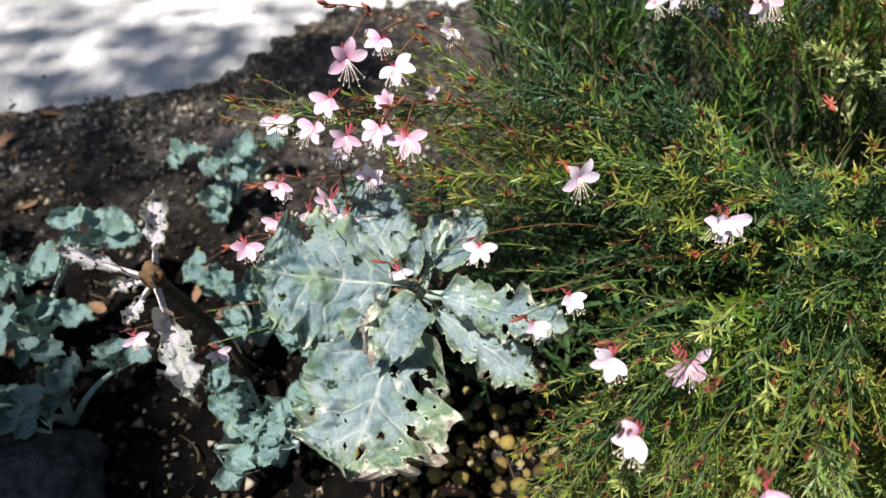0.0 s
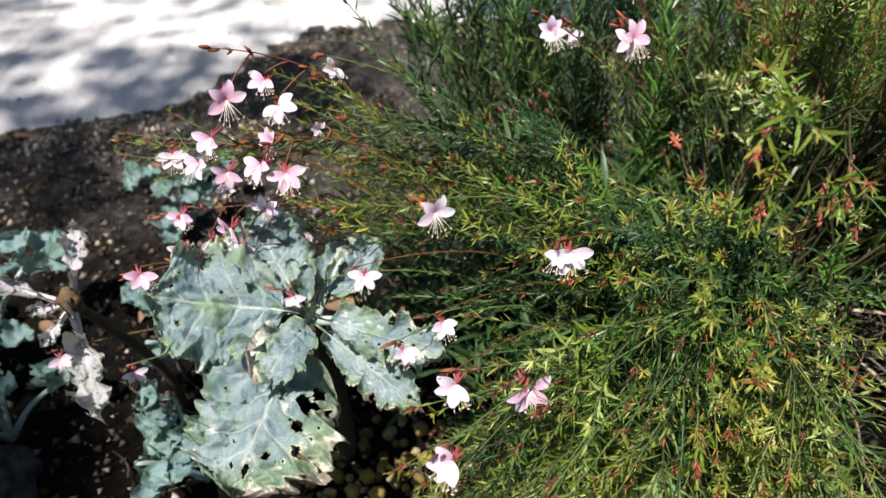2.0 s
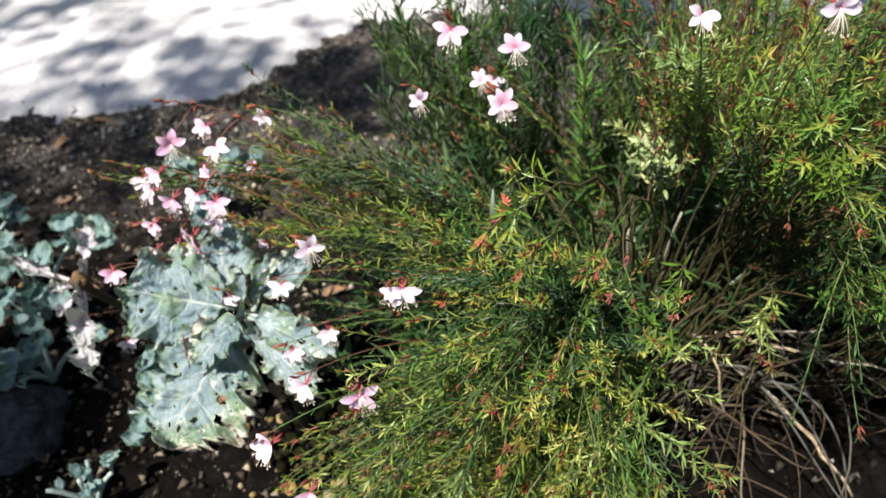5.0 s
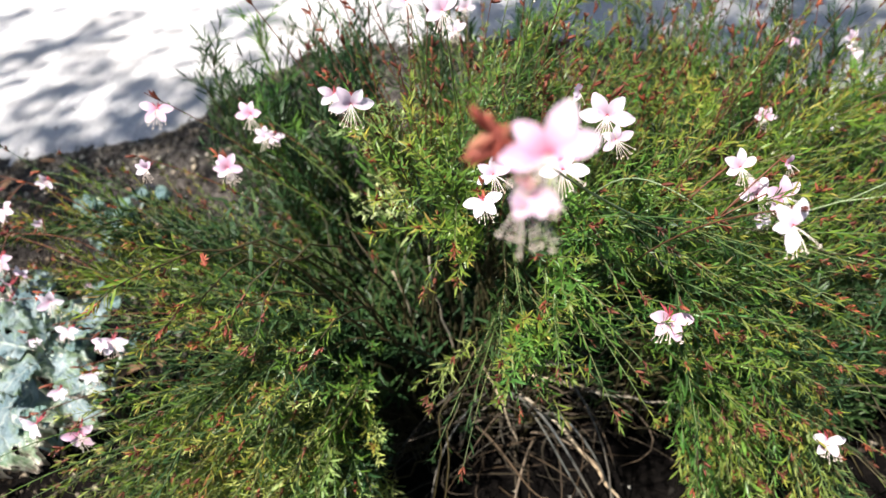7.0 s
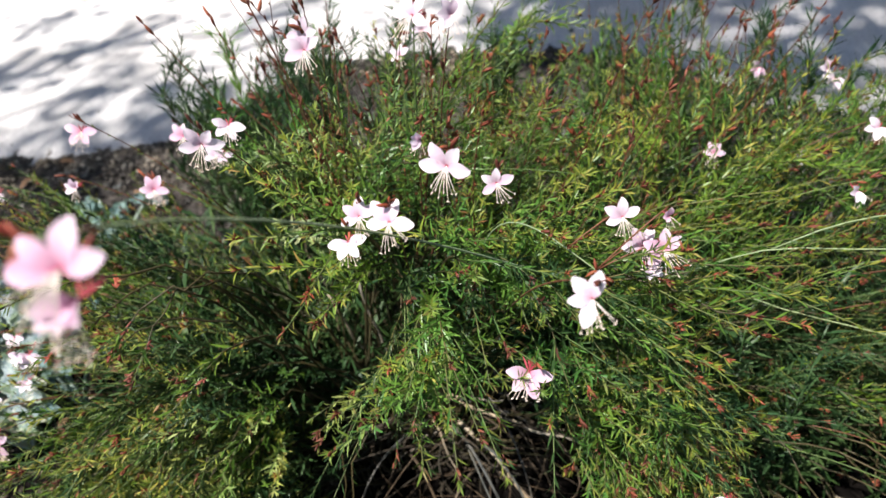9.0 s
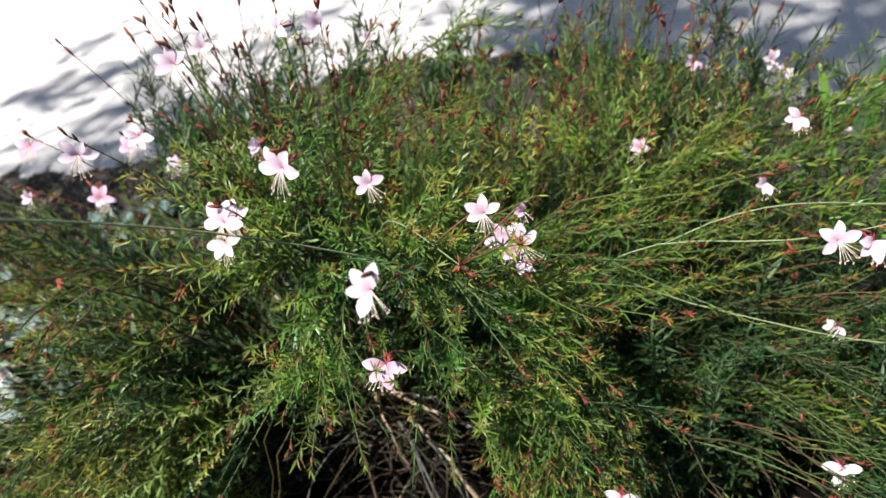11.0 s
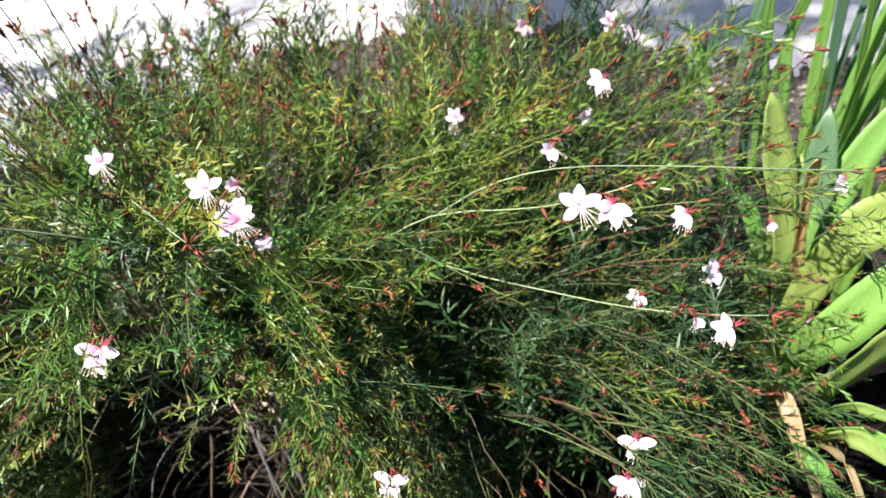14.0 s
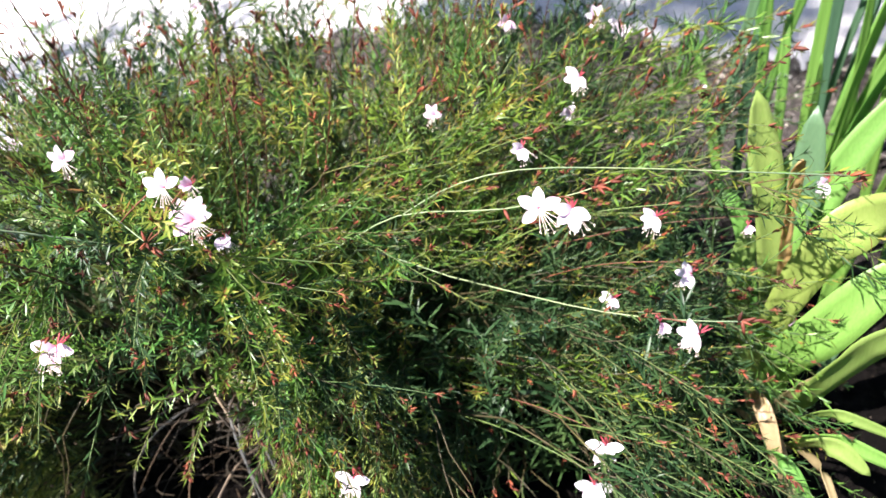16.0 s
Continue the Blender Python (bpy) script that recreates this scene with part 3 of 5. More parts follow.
        if math.sin(phi) < -0.3:
            z = min(z, rand(0.16, 0.42))
            x = min(x + 0.05, 1.33)
        root = (BUSH_2[0] + rand(-0.1, 0.1), BUSH_2[1] + rand(-0.08, 0.08), 0.0)
        # shade on the lower and front stems is put into their leaf colour
        gaura_stem(bush_2, BUSH_2, (x, y, z), root, rand(0.8, 1.1), int(rand(5, 9)), 0.16, mats=[M_DARK_SHADE, M_DARK_SHADE, M_DARK_SHADE if k % 3 else M_TIP] if z < 0.40 else [M_DARK_SHADE, M_DARK_SHADE, M_LEAF] if x > 1.0 and y < 0.76 else [M_GREEN, M_DARK_SHADE, M_TIP] if k % 3 else None)
    # low growth in front of it, its shade put into the dark leaf colour
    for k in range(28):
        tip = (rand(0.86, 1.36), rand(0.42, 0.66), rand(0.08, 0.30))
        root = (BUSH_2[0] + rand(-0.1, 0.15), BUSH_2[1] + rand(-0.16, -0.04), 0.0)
        gaura_stem(bush_2, BUSH_2, tip, root, rand(1.0, 1.4), int(rand(5, 9)), 0.18, mats=[M_DARK_SHADE, M_DARK_SHADE, M_DARK_SHADE if k % 3 else M_TIP])
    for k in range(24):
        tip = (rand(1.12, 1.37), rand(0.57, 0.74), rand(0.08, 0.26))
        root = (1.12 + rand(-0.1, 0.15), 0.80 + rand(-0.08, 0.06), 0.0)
        gaura_stem(bush_2, BUSH_2, tip, root, rand(1.0, 1.3), int(rand(5, 8)), 0.3, mats=[M_DARK_SHADE, M_DARK_SHADE, M_GREEN if k % 3 == 0 else M_DARK_SHADE])


grow_bush()


def inner_growth():
    """Long dark leaves on short shoots that fill the inside of both bushes; their colour also paints in its shade."""
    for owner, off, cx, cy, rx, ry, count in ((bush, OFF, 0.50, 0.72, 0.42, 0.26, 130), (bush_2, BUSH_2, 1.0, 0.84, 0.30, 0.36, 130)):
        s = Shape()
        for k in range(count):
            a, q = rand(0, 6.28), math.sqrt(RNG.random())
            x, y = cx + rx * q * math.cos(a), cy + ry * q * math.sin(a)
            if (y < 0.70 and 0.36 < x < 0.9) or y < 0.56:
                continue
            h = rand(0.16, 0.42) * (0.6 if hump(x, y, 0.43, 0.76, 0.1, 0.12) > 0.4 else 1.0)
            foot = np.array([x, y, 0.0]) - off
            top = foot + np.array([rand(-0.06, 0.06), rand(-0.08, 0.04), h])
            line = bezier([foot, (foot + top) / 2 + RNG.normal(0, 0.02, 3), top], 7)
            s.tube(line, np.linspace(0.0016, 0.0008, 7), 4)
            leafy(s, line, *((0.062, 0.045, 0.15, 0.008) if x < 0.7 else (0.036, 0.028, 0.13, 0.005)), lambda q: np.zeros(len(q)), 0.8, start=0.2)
        part("inner_growth", s, [M_DARK_SHADE], owner, "long dark green inner leaves", "stuff")
    # soft upright growth at the back, towards the pavement
    for k in range(96):
        a, q = rand(0, 6.28), math.sqrt(RNG.random())
        x, y = 0.42 + 0.36 * q * math.cos(a), 1.0 + 0.22 * q * math.sin(a)
        if k > 68:
            x, y = 0.98 + 0.40 * q * math.cos(a), 1.14 + 0.18 * q * math.sin(a)
        foot = np.array([x * 0.7 + 0.17, 0.86, 0.0]) - OFF
        top = np.array([x, y, rand(0.36, 0.56)]) - OFF
        line = bezier([foot, foot * 0.4 + top * 0.6 + np.array([0, 0, 0.12]), top], 9)
        s, lf = Shape(), Shape()
        s.tube(line, np.linspace(0.0016, 0.0007, 9), 4)
        leafy(lf, line, 0.045, 0.028, 0.11, 0.0042, lambda q: np.zeros(len(q)), 0.55, start=0.3)
        for m in range(4):
            p = line[int(rand(4, 8))]
            sub = bezier([p, p + np.array([rand(-0.03, 0.03), rand(-0.02, 0.04), 0.04]), p + np.array([rand(-0.06, 0.06), rand(-0.03, 0.07), rand(0.05, 0.1)])], 5)
            s.tube(sub, np.linspace(0.0009, 0.0005, 5), 4)
            leafy(lf, sub, 0.034, 0.022, 0.11, 0.004, lambda q: np.zeros(len(q)), 0.5)
        ob = part("stem", s, [M_STEM], bush)
        # mostly the dark colour, which paints shade onto the back
        part("foliage", lf, [M_GREEN if k % 7 == 0 else M_DARK_SHADE], ob, kind="stuff")


inner_growth()


# ---- dry stems in the hollow under the bush ----
def dry_stems():
    for k in range(84):
        root = np.array([0.09 + RNG.normal(0, 0.06), 0.03 + RNG.normal(0, 0.05), rand(-0.02, 0.12)])
        ang = -1.3 + rand(-1.7, 1.7) if k % 4 else rand(0, 6.28)
        ln = rand(0.08, 0.26)
        v = np.array([math.cos(ang), math.sin(ang) * 0.8, 0])
        rise = rand(-0.02, 0.14)
        end = root + v * ln + np.array([rand(-0.05, 0.05), 0, rand(-0.06, 0.05)])
        end[2] = max(end[2], 0.004)
        pts = bezier([root, root + v * ln * 0.3 + np.array([0, 0, rise]), root + v * ln * 0.75 + np.array([rand(-0.09, 0.09), rand(-0.05, 0.05), rise]), end], 11)
        pts[:, 2] = np.maximum(pts[:, 2], 0.004)
        s = Shape()
        s.tube(pts, np.linspace(0.0009 + 0.0022 * RNG.random() ** 2, 0.0007, 11), 5)
        part("dry_stem", s, [M_WOOD], bush, "dry grey-brown bare stem")
    for k in range(15):
        a = -1.45 + rand(-1.5, 1.5)
        foot = np.array([0.06 + rand(-0.05, 0.07), 0.03 + rand(-0.05, 0.05), rand(0.0, 0.16)])
        way = np.array([math.cos(a), 0.8 * math.sin(a), 0]) * rand(0.12, 0.3)
        end = foot + way
        end[2] = rand(-0.02, 0.08)
        s = Shape()
        s.tube(bezier([foot, foot + way * 0.35 + np.array([0, 0, rand(0.02, 0.14)]), foot + way * 0.8 + np.array([rand(-0.06, 0.06), 0, rand(0.0, 0.08)]), end], 12), np.linspace(rand(0.0016, 0.003), 0.0011, 12), 6)
        part("dry_stem", s, [M_GREY_TWIG], bush, "grey weathered bare stem")
    # the stouter pale ones
    for pts, thick in (([(0.63, 0.64, 0.20), (0.72, 0.60, 0.225), (0.80, 0.585, 0.20), (0.88, 0.575, 0.21)], 0.0026), ([(0.655, 0.63, 0.15), (0.72, 0.60, 0.13), (0.78, 0.54, 0.08), (0.83, 0.50, 0.03)], 0.0032),
                       ([(0.60, 0.66, 0.16), (0.66, 0.62, 0.24), (0.70, 0.60, 0.25), (0.735, 0.59, 0.27)], 0.0022), ([(0.60, 0.67, 0.14), (0.61, 0.62, 0.26), (0.64, 0.60, 0.16), (0.66, 0.58, 0.07)], 0.002),
                       ([(0.54, 0.70, 0.03), (0.52, 0.69, 0.18), (0.50, 0.68, 0.27), (0.49, 0.67, 0.36)], 0.0028), ([(0.565, 0.70, 0.03), (0.56, 0.69, 0.2), (0.54, 0.67, 0.3), (0.545, 0.66, 0.40)], 0.0026)):
        s = Shape()
        s.tube(bezier([np.array(p) - OFF for p in pts], 12) + RNG.normal(0, 0.0015, (12, 3)), np.linspace(thick, thick * 0.6, 12), 7)
        part("dry_stem", s, [M_TWIG], bush, "pale dry bare stem")


M_GREY_TWIG = foliage("grey_dry_stem", [(0.0, (0.06, 0.05, 0.043)), (1.0, (0.17, 0.15, 0.135))], rough=0.8, translucent=0.0, grain=90.0, vary=True)
M_TWIG = foliage("pale_dry_stem", [(0.0, (0.3, 0.24, 0.17)), (1.0, (0.42, 0.35, 0.27))], rough=0.75, translucent=0.0, grain=90.0)
dry_stems()


# ---- gaura flowers ----
def petal_mesh(seed, mat):
    r = np.random.default_rng(seed)
    s = Shape()
    nu, nv, L, W = 8, 5, 0.0172, 0.0094
    verts = []
    for i in range(nu):
        u = i / (nu - 1)
        half = W * 0.5 * (0.16 + 0.84 * math.sin(math.pi * min(1, u ** 1.25) * 0.93) ** 0.75) if u > 0.01 else W * 0.07
        for j in range(nv):
            v = 2 * j / (nv - 1) - 1
            z = 0.0018 * math.sin(u * 2.6) + 0.0012 * v * v * u - 0.0022 * u * u + r.normal(0, 0.00015)
            verts.append((v * half, u * L * (1 - 0.06 * v * v), z))
    s.put(verts, [(i * nv + j, i * nv + j + 1, (i + 1) * nv + j + 1, (i + 1) * nv + j) for i in range(nu - 1) for j in range(nv - 1)])
    return s.mesh("petal", [mat])


PETALS = [[petal_mesh(k, M_PETAL) for k in range(4)], [petal_mesh(k, M_PETAL_PINK) for k in range(4)]]


def stamen_mesh(seed):
    r = np.random.default_rng(seed)
    s = Shape()
    for k in range(8):
        a = (k - 3.5) * 0.16 + r.normal(0, 0.06)
        ln = r.uniform(0.015, 0.021)
        end = np.array([math.sin(a) * ln, -math.cos(a) * ln, r.uniform(0.003, 0.007)])
        pts = bezier([(0, 0, 0.0005), (end[0] * 0.4, end[1] * 0.35, 0.006), end], 5)
        s.tube(pts, [0.00032, 0.0003, 0.00028, 0.00026, 0.00024], 4)
        w = np.array([r.normal(0, 1), r.normal(0, 1), 0.3])
        w = w / np.linalg.norm(w) * 0.0012
        s.tube([end - w, end, end + w], [0.0003, 0.00055, 0.0003], 4)
    return s.mesh("stamen_tuft", [M_STAMEN])


STAMENS = [stamen_mesh(k) for k in range(4)]


def calyx_mesh(seed):
    """The red tube behind the petals with its bent-back sepals."""
    r = np.random.default_rng(seed)
    s = Shape()
    s.tube(bezier([(0, 0, 0.0006), (0, 0.001, -0.006), (0, 0.006, -0.014)], 5), [0.0012, 0.0009, 0.0008, 0.0011, 0.0008], 6)
    for a in (-0.5, 0.15, 0.6):
        d = np.array([math.sin(a), math.cos(a), -0.55])
        d = d / np.linalg.norm(d)
        s.leaves([(0, 0, -0.001)], [d], [(0, 0.5, 1)], [r.uniform(0.010, 0.015)], [0.0014], [0.2])
    return s.mesh("flower", [M_CALYX])


CALYXES = [calyx_mesh(k) for k in range(3)]


def flower(at, face, roll=0.0, size=1.0, spread=1.0, kind=0):
    """One flower of the bush: its calyx, four petals and stamens. spread: 1 wide open, 0.4 half shut."""
    z = Vector(face).normalized()
    y = Vector((0, 0, 1)) - z * z.z
    y = (y if y.length > 1e-3 else Vector((0, 1, 0))).normalized()
    x = y.cross(z)
    turn = Matrix((x, y, z)).transposed() @ Matrix.Rotation(radians(rand(-18, 18)), 3, "Z")
    ob = new("flower", CALYXES[int(rand(0, 3))])
    ob.parent = bush
    ob.matrix_basis = Matrix.Translation(Vector(at) - Vector(OFF)) @ turn.to_4x4() @ Matrix.Scale(size, 4)
    tagged(ob, "pink-white four-petalled flower with a red calyx")
    for a in (-94, -34, 34, 94):
        p = new("petal", PETALS[kind][int(rand(0, 4))])
        p.parent = ob
        lift = radians(rand(5, 22) + (1 - spread) * 55)
        p.matrix_basis = (Matrix.Rotation(radians(a * (0.6 + 0.4 * spread) + roll + rand(-9, 9)), 4, "Z") @ Matrix.Rotation(lift, 4, "X")
                          @ Matrix.Scale(rand(0.9, 1.08), 4))
    st = new("stamen_tuft", STAMENS[int(rand(0, 4))])
    st.parent = ob
    st.matrix_basis = Matrix.Rotation(rand(-0.25, 0.25), 4, "Z")
    return ob


def facing(bias=0.0):
    return (bias + 0.08 + rand(-0.4, 0.4), -0.8, rand(0.2, 0.8))


def wand(pts, buds_at_tip=5, mat=None, radius=0.0011, leaf=0.0, label="", curve=bezier):
    """A flower stalk along a curve, with buds at its end."""
    line = curve([np.asarray(p, float) - OFF for p in pts], 14)
    s = Shape()
    s.tube(line, np.linspace(radius, radius * 0.62, 14), 5)
    ob = part("flower_stalk", s, [mat or M_WAND], bush, label)
    if buds_at_tip:
        b = Shape()
        d = unit(line[-1] - line[-3])
        for k in range(buds_at_tip):
            v = unit(d + RNG.normal(0, 0.4, 3))
            bud(b, line[-1] - d * rand(0, 0.02), v, rand(0.007, 0.014), 0)
        part("budding_tip", b, [M_BUD], ob, "dark red pointed buds", "stuff")
    if leaf:
        lf = Shape()
        leafy(lf, line[:10], leaf, leaf * 0.7, 0.16, 0.006, lambda q: np.zeros(len(q)), 0.6)
        part("foliage", lf, [M_LEAF], ob, kind="stuff")
    return line + OFF


def pedicel(line, at, mat=None):
    """A short stalk that ties a flower to the nearest place of its stalk."""
    at = np.asarray(at, float)
    i = int(np.argmin(np.linalg.norm(line - at, axis=1)))
    p = line[max(0, i - 1)]
    s = Shape()
    s.tube(bezier([p - OFF, (p + at) / 2 - OFF + np.array([0, 0.004, 0.006]), at - OFF + np.array([0, 0.008, 0.003])], 6), np.linspace(0.0008, 0.0009, 6), 4)
    part("pedicel", s, [mat or M_RED], bush)


def spray(pts, blooms, tip_buds=5, mat=None, bias=0.0, pink=0.6, curve=bezier, face=None):
    line = wand(pts, tip_buds, mat, 0.0009, curve=curve)
    for x, y, z, roll, size, spread in blooms:
        pedicel(line, (x, y, z))
        flower((x, y, z), face or (bias + rand(-0.75, 0.6), -0.8, rand(-0.15, 0.75)), roll, size, spread, int(RNG.random() < pink))
    d = Shape()
    for k in range(5):
        i = int(rand(8, 13))
        v = unit(RNG.normal(0, 1, 3) + np.array([0, -0.2, 0.4]))
        bud(d, line[i] - OFF, v, rand(0.007, 0.013), 0)
    part("budding_tip", d, [M_BUD], bush, "dark red pointed buds", "stuff")


def single(at, roll=0.0, size=1.0, spread=1.0, reach=0.17, buds=3, face=None):
    """A flower at the end of its own stalk, which comes up out of the foliage."""
    at = np.asarray(at, float)
    inward = unit(np.array([0.6, 0.68, 0.3]) - at)
    root = at + inward * reach + np.array([0, 0.02, -0.02])
    tip = at + np.array([0, 0.008, 0.004])
    line = wand([root, root * 0.5 + tip * 0.5 + np.array([0, 0, 0.035]), tip - inward * 0.0, tip + unit(tip - root) * 0.018], buds, M_SHOOT if RNG.random() < 0.6 else M_RED, 0.0008, 0.011)
    flower(at, face or facing(), roll, size, spread, int(RNG.random() < 0.2))


# the crowded red-stalked sprays over the kale
spray([(0.12, 0.62, 0.36), (0.05, 0.64, 0.45), (-0.05, 0.64, 0.465), (-0.115, 0.655, 0.45)],
      [(-0.111, 0.647, 0.444, 175, 0.95, 0.9), (-0.074, 0.598, 0.464, 190, 1.0, 0.9), (-0.060, 0.601, 0.488, 160, 0.95, 0.8), (-0.047, 0.586, 0.462, 180, 0.95, 0.9)], 4, M_RED)
spray([(0.14, 0.66, 0.40), (0.08, 0.68, 0.50), (0.02, 0.66, 0.54), (-0.06, 0.66, 0.545)],
      [(-0.045, 0.619, 0.515, 10, 1.1, 1.0), (-0.015, 0.652, 0.517, 150, 0.9, 0.8), (-0.004, 0.639, 0.498, -150, 1.05, 0.9)], 5, M_RED)
spray([(0.15, 0.62, 0.38), (0.10, 0.64, 0.46), (0.05, 0.62, 0.485), (-0.02, 0.60, 0.478)],
      [(-0.010, 0.616, 0.474, 30, 0.8, 0.7), (0.003, 0.585, 0.460, 185, 1.1, 1.0), (-0.019, 0.590, 0.466, 170, 1.05, 0.9), (0.03, 0.644, 0.47, 60, 0.6, 0.6)], 5, M_RED)
spray([(0.12, 0.64, 0.32), (0.05, 0.66, 0.39), (-0.04, 0.65, 0.385), (-0.14, 0.64, 0.375)],
      [(-0.029, 0.627, 0.391, -30, 0.9, 0.9), (-0.114, 0.638, 0.379, 170, 0.9, 0.7), (-0.067, 0.632, 0.364, 150, 1.0, 0.8), (-0.09, 0.631, 0.349, 200, 0.8, 0.6), (-0.053, 0.605, 0.361, 180, 0.9, 0.9)], 6, M_RED)
spray([(0.10, 0.63, 0.30), (0.03, 0.64, 0.36), (-0.06, 0.61, 0.36), (-0.16, 0.57, 0.355)],
      [(-0.122, 0.632, 0.339, 165, 0.85, 0.7), (-0.139, 0.56, 0.368, 140, 0.9, 0.8), (-0.056, 0.603, 0.432, 10, 0.6, 0.5)], 4, M_RED)

# single flowers on the skirt beside the kale
for bloom in ((0.068, 0.552, 0.362, 185, 0.95, 1.0), (0.002, 0.69, 0.309, 90, 0.8, 0.8), (-0.005, 0.562, 0.328, 170, 0.9, 0.7), (0.137, 0.487, 0.359, 190, 0.9, 0.6),
              (0.129, 0.503, 0.471, 5, 1.0, 1.0), (0.230, 0.454, 0.465, 175, 1.1, 0.8), (0.221, 0.452, 0.463, 165, 0.8, 0.5)):
    single(bloom[:3], *bloom[3:])
for bloom in ((0.137, 0.389, 0.394, 150, 1.0, 0.8), (0.191, 0.383, 0.391, 180, 1.15, 1.0), (0.125, 0.313, 0.411, 140, 1.0, 0.6), (0.175, 0.259, 0.433, 180, 0.9, 0.6),
              (0.101, 0.463, 0.352, 180, 0.8, 0.6), (-0.198, 0.597, 0.19, 175, 0.85, 1.0), (-0.298, 0.643, 0.17, 180, 0.9, 0.9)):
    single(bloom[:3], *bloom[3:], reach=0.3 if bloom[0] < -0.1 else 0.15)
# over the middle of the bush
for bloom in ((0.297, 0.813, 0.489, 20, 1.0, 0.9), (0.320, 0.652, 0.550, 150, 1.0, 1.0), (0.268, 0.640, 0.640, 160, 1.1, 1.0), (0.336, 0.717, 0.584, 0, 1.1, 0.9), (0.314, 0.810, 0.495, 180, 0.9, 0.8),
              (0.322, 0.644, 0.556, 0, 1.05, 1.0), (0.237, 0.621, 0.573, 30, 0.8, 0.6), (0.047, 0.674, 0.518, 120, 0.8, 0.7)):
    single(bloom[:3], *bloom[3:])
for bloom in ((0.545, 0.471, 0.738, 10, 1.0, 1.0), (0.642, 0.476, 0.638, 180, 1.0, 0.9), (0.651, 0.490, 0.655, 20, 1.0, 0.9), (0.707, 0.417, 0.712, -5, 1.05, 1.0), (0.740, 0.464, 0.727, 5, 1.15, 1.0),
              (0.758, 0.551, 0.648, 15, 0.95, 1.0), (0.719, 0.477, 0.741, 90, 0.6, 0.3), (0.611, 0.551, 0.775, 30, 1.0, 0.8), (0.561, 0.656, 0.742, 0, 1.0, 0.9)):
    single(bloom[:3], *bloom[3:])
for bloom in ((0.577, 1.011, 0.583, 0, 0.9, 0.9), (0.690, 0.600, 0.780, 10, 1.1, 1.0), (0.717, 0.623, 0.770, 60, 0.9, 0.7), (0.491, 0.591, 0.680, 160, 1.0, 0.9), (0.577, 0.889, 0.603, 20, 0.9, 0.8),
              (0.846, 0.357, 0.711, 60, 1.0, 0.8)):
    single(bloom[:3], *bloom[3:])
single((0.798, 0.414, 0.563), 175, 1.2, 0.9, face=(0.15, -0.75, 0.6))
# the cluster at the end of a bowed stalk
spray([(0.72, 0.60, 0.50), (0.76, 0.54, 0.66), (0.80, 0.52, 0.62), (0.86, 0.50, 0.585)],
      [(0.866, 0.536, 0.627, 10, 1.0, 0.9), (0.884, 0.53, 0.60, -10, 1.15, 1.0), (0.90, 0.515, 0.610, 15, 1.15, 0.9), (0.892, 0.541, 0.566, 180, 0.85, 0.4), (0.902, 0.53, 0.635, 60, 0.6, 0.3)], 6, M_WAND, pink=0.35, face=(0.22, -0.75, 0.6))
# the flower nearest the walk
near = wand([(0.83, 0.54, 0.54), (0.70, 0.47, 0.66), (0.676, 0.30, 0.825), (0.679, 0.202, 0.883)], 0, M_WAND)
for at, roll, size, spread, pink in (((0.695, 0.193, 0.880), 25, 0.95, 0.9, 1), ((0.688, 0.197, 0.862), 178, 1.0, 0.15, 1)):
    pedicel(near, at)
    flower(at, (0.12, -0.8, 0.62), roll, size, spread, pink)
fat = Shape()
for k in range(10):
    bud(fat, near[-1] - OFF + np.array([rand(-0.004, 0.004), 0, rand(-0.006, 0.004)]), unit(np.array([rand(-0.9, 0.5), -0.1, rand(-0.7, 0.9)])), rand(0.008, 0.014), 0)
part("budding_tip", fat, [M_TUFT], bush, "reddish brown bud cluster", "stuff")
# low and to the iris side
for bloom in ((0.983, 0.439, 0.353, 175, 1.1, 1.0), (1.199, 0.545, 0.283, 180, 1.1, 1.0), (1.191, 0.508, 0.270, 175, 1.1, 1.0), (1.244, 0.679, 0.470, 150, 0.95, 0.5), (1.275, 0.690, 0.384, 130, 0.95, 0.7),
              (1.199, 0.673, 0.360, 150, 0.8, 0.7), (1.115, 0.731, 0.515, 110, 0.9, 0.5), (1.119, 0.954, 0.405, 40, 0.9, 0.7)):
    single(bloom[:3], *bloom[3:], face=(0.1, -0.6, 0.7) if bloom[1] < 0.6 else None)
for bloom in ((1.158, 0.839, 0.527, 130, 1.0, 0.8), (0.983, 0.837, 0.489, 20, 0.9, 0.8), (1.175, 1.086, 0.456, 150, 1.1, 0.9), (1.149, 1.045, 0.493, 60, 0.9, 0.7), (1.047, 0.994, 0.524, 120, 0.9, 0.8),
              (1.279, 1.136, 0.327, 120, 0.9, 0.6), (1.396, 0.788, 0.202, 160, 0.9, 0.8), (1.330, 0.762, 0.384, 180, 0.6, 0.3), (1.408, 0.823, 0.390, 120, 0.8, 0.6)):
    single(bloom[:3], *bloom[3:], reach=0.25 if bloom[0] > 1.25 else 0.17)
# long bare wands that reach over to the iris
spray([(0.93, 0.645, 0.44), (0.956, 0.641, 0.457), (1.033, 0.635, 0.429), (1.104, 0.63, 0.413), (1.178, 0.62, 0.404), (1.241, 0.61, 0.407), (1.299, 0.62, 0.395), (1.335, 0.625, 0.393)],
      [(1.251, 0.602, 0.410, 190, 0.7, 0.35), (1.283, 0.595, 0.406, 130, 1.0, 0.8)], 7, M_WAND, pink=0.2, curve=spline)
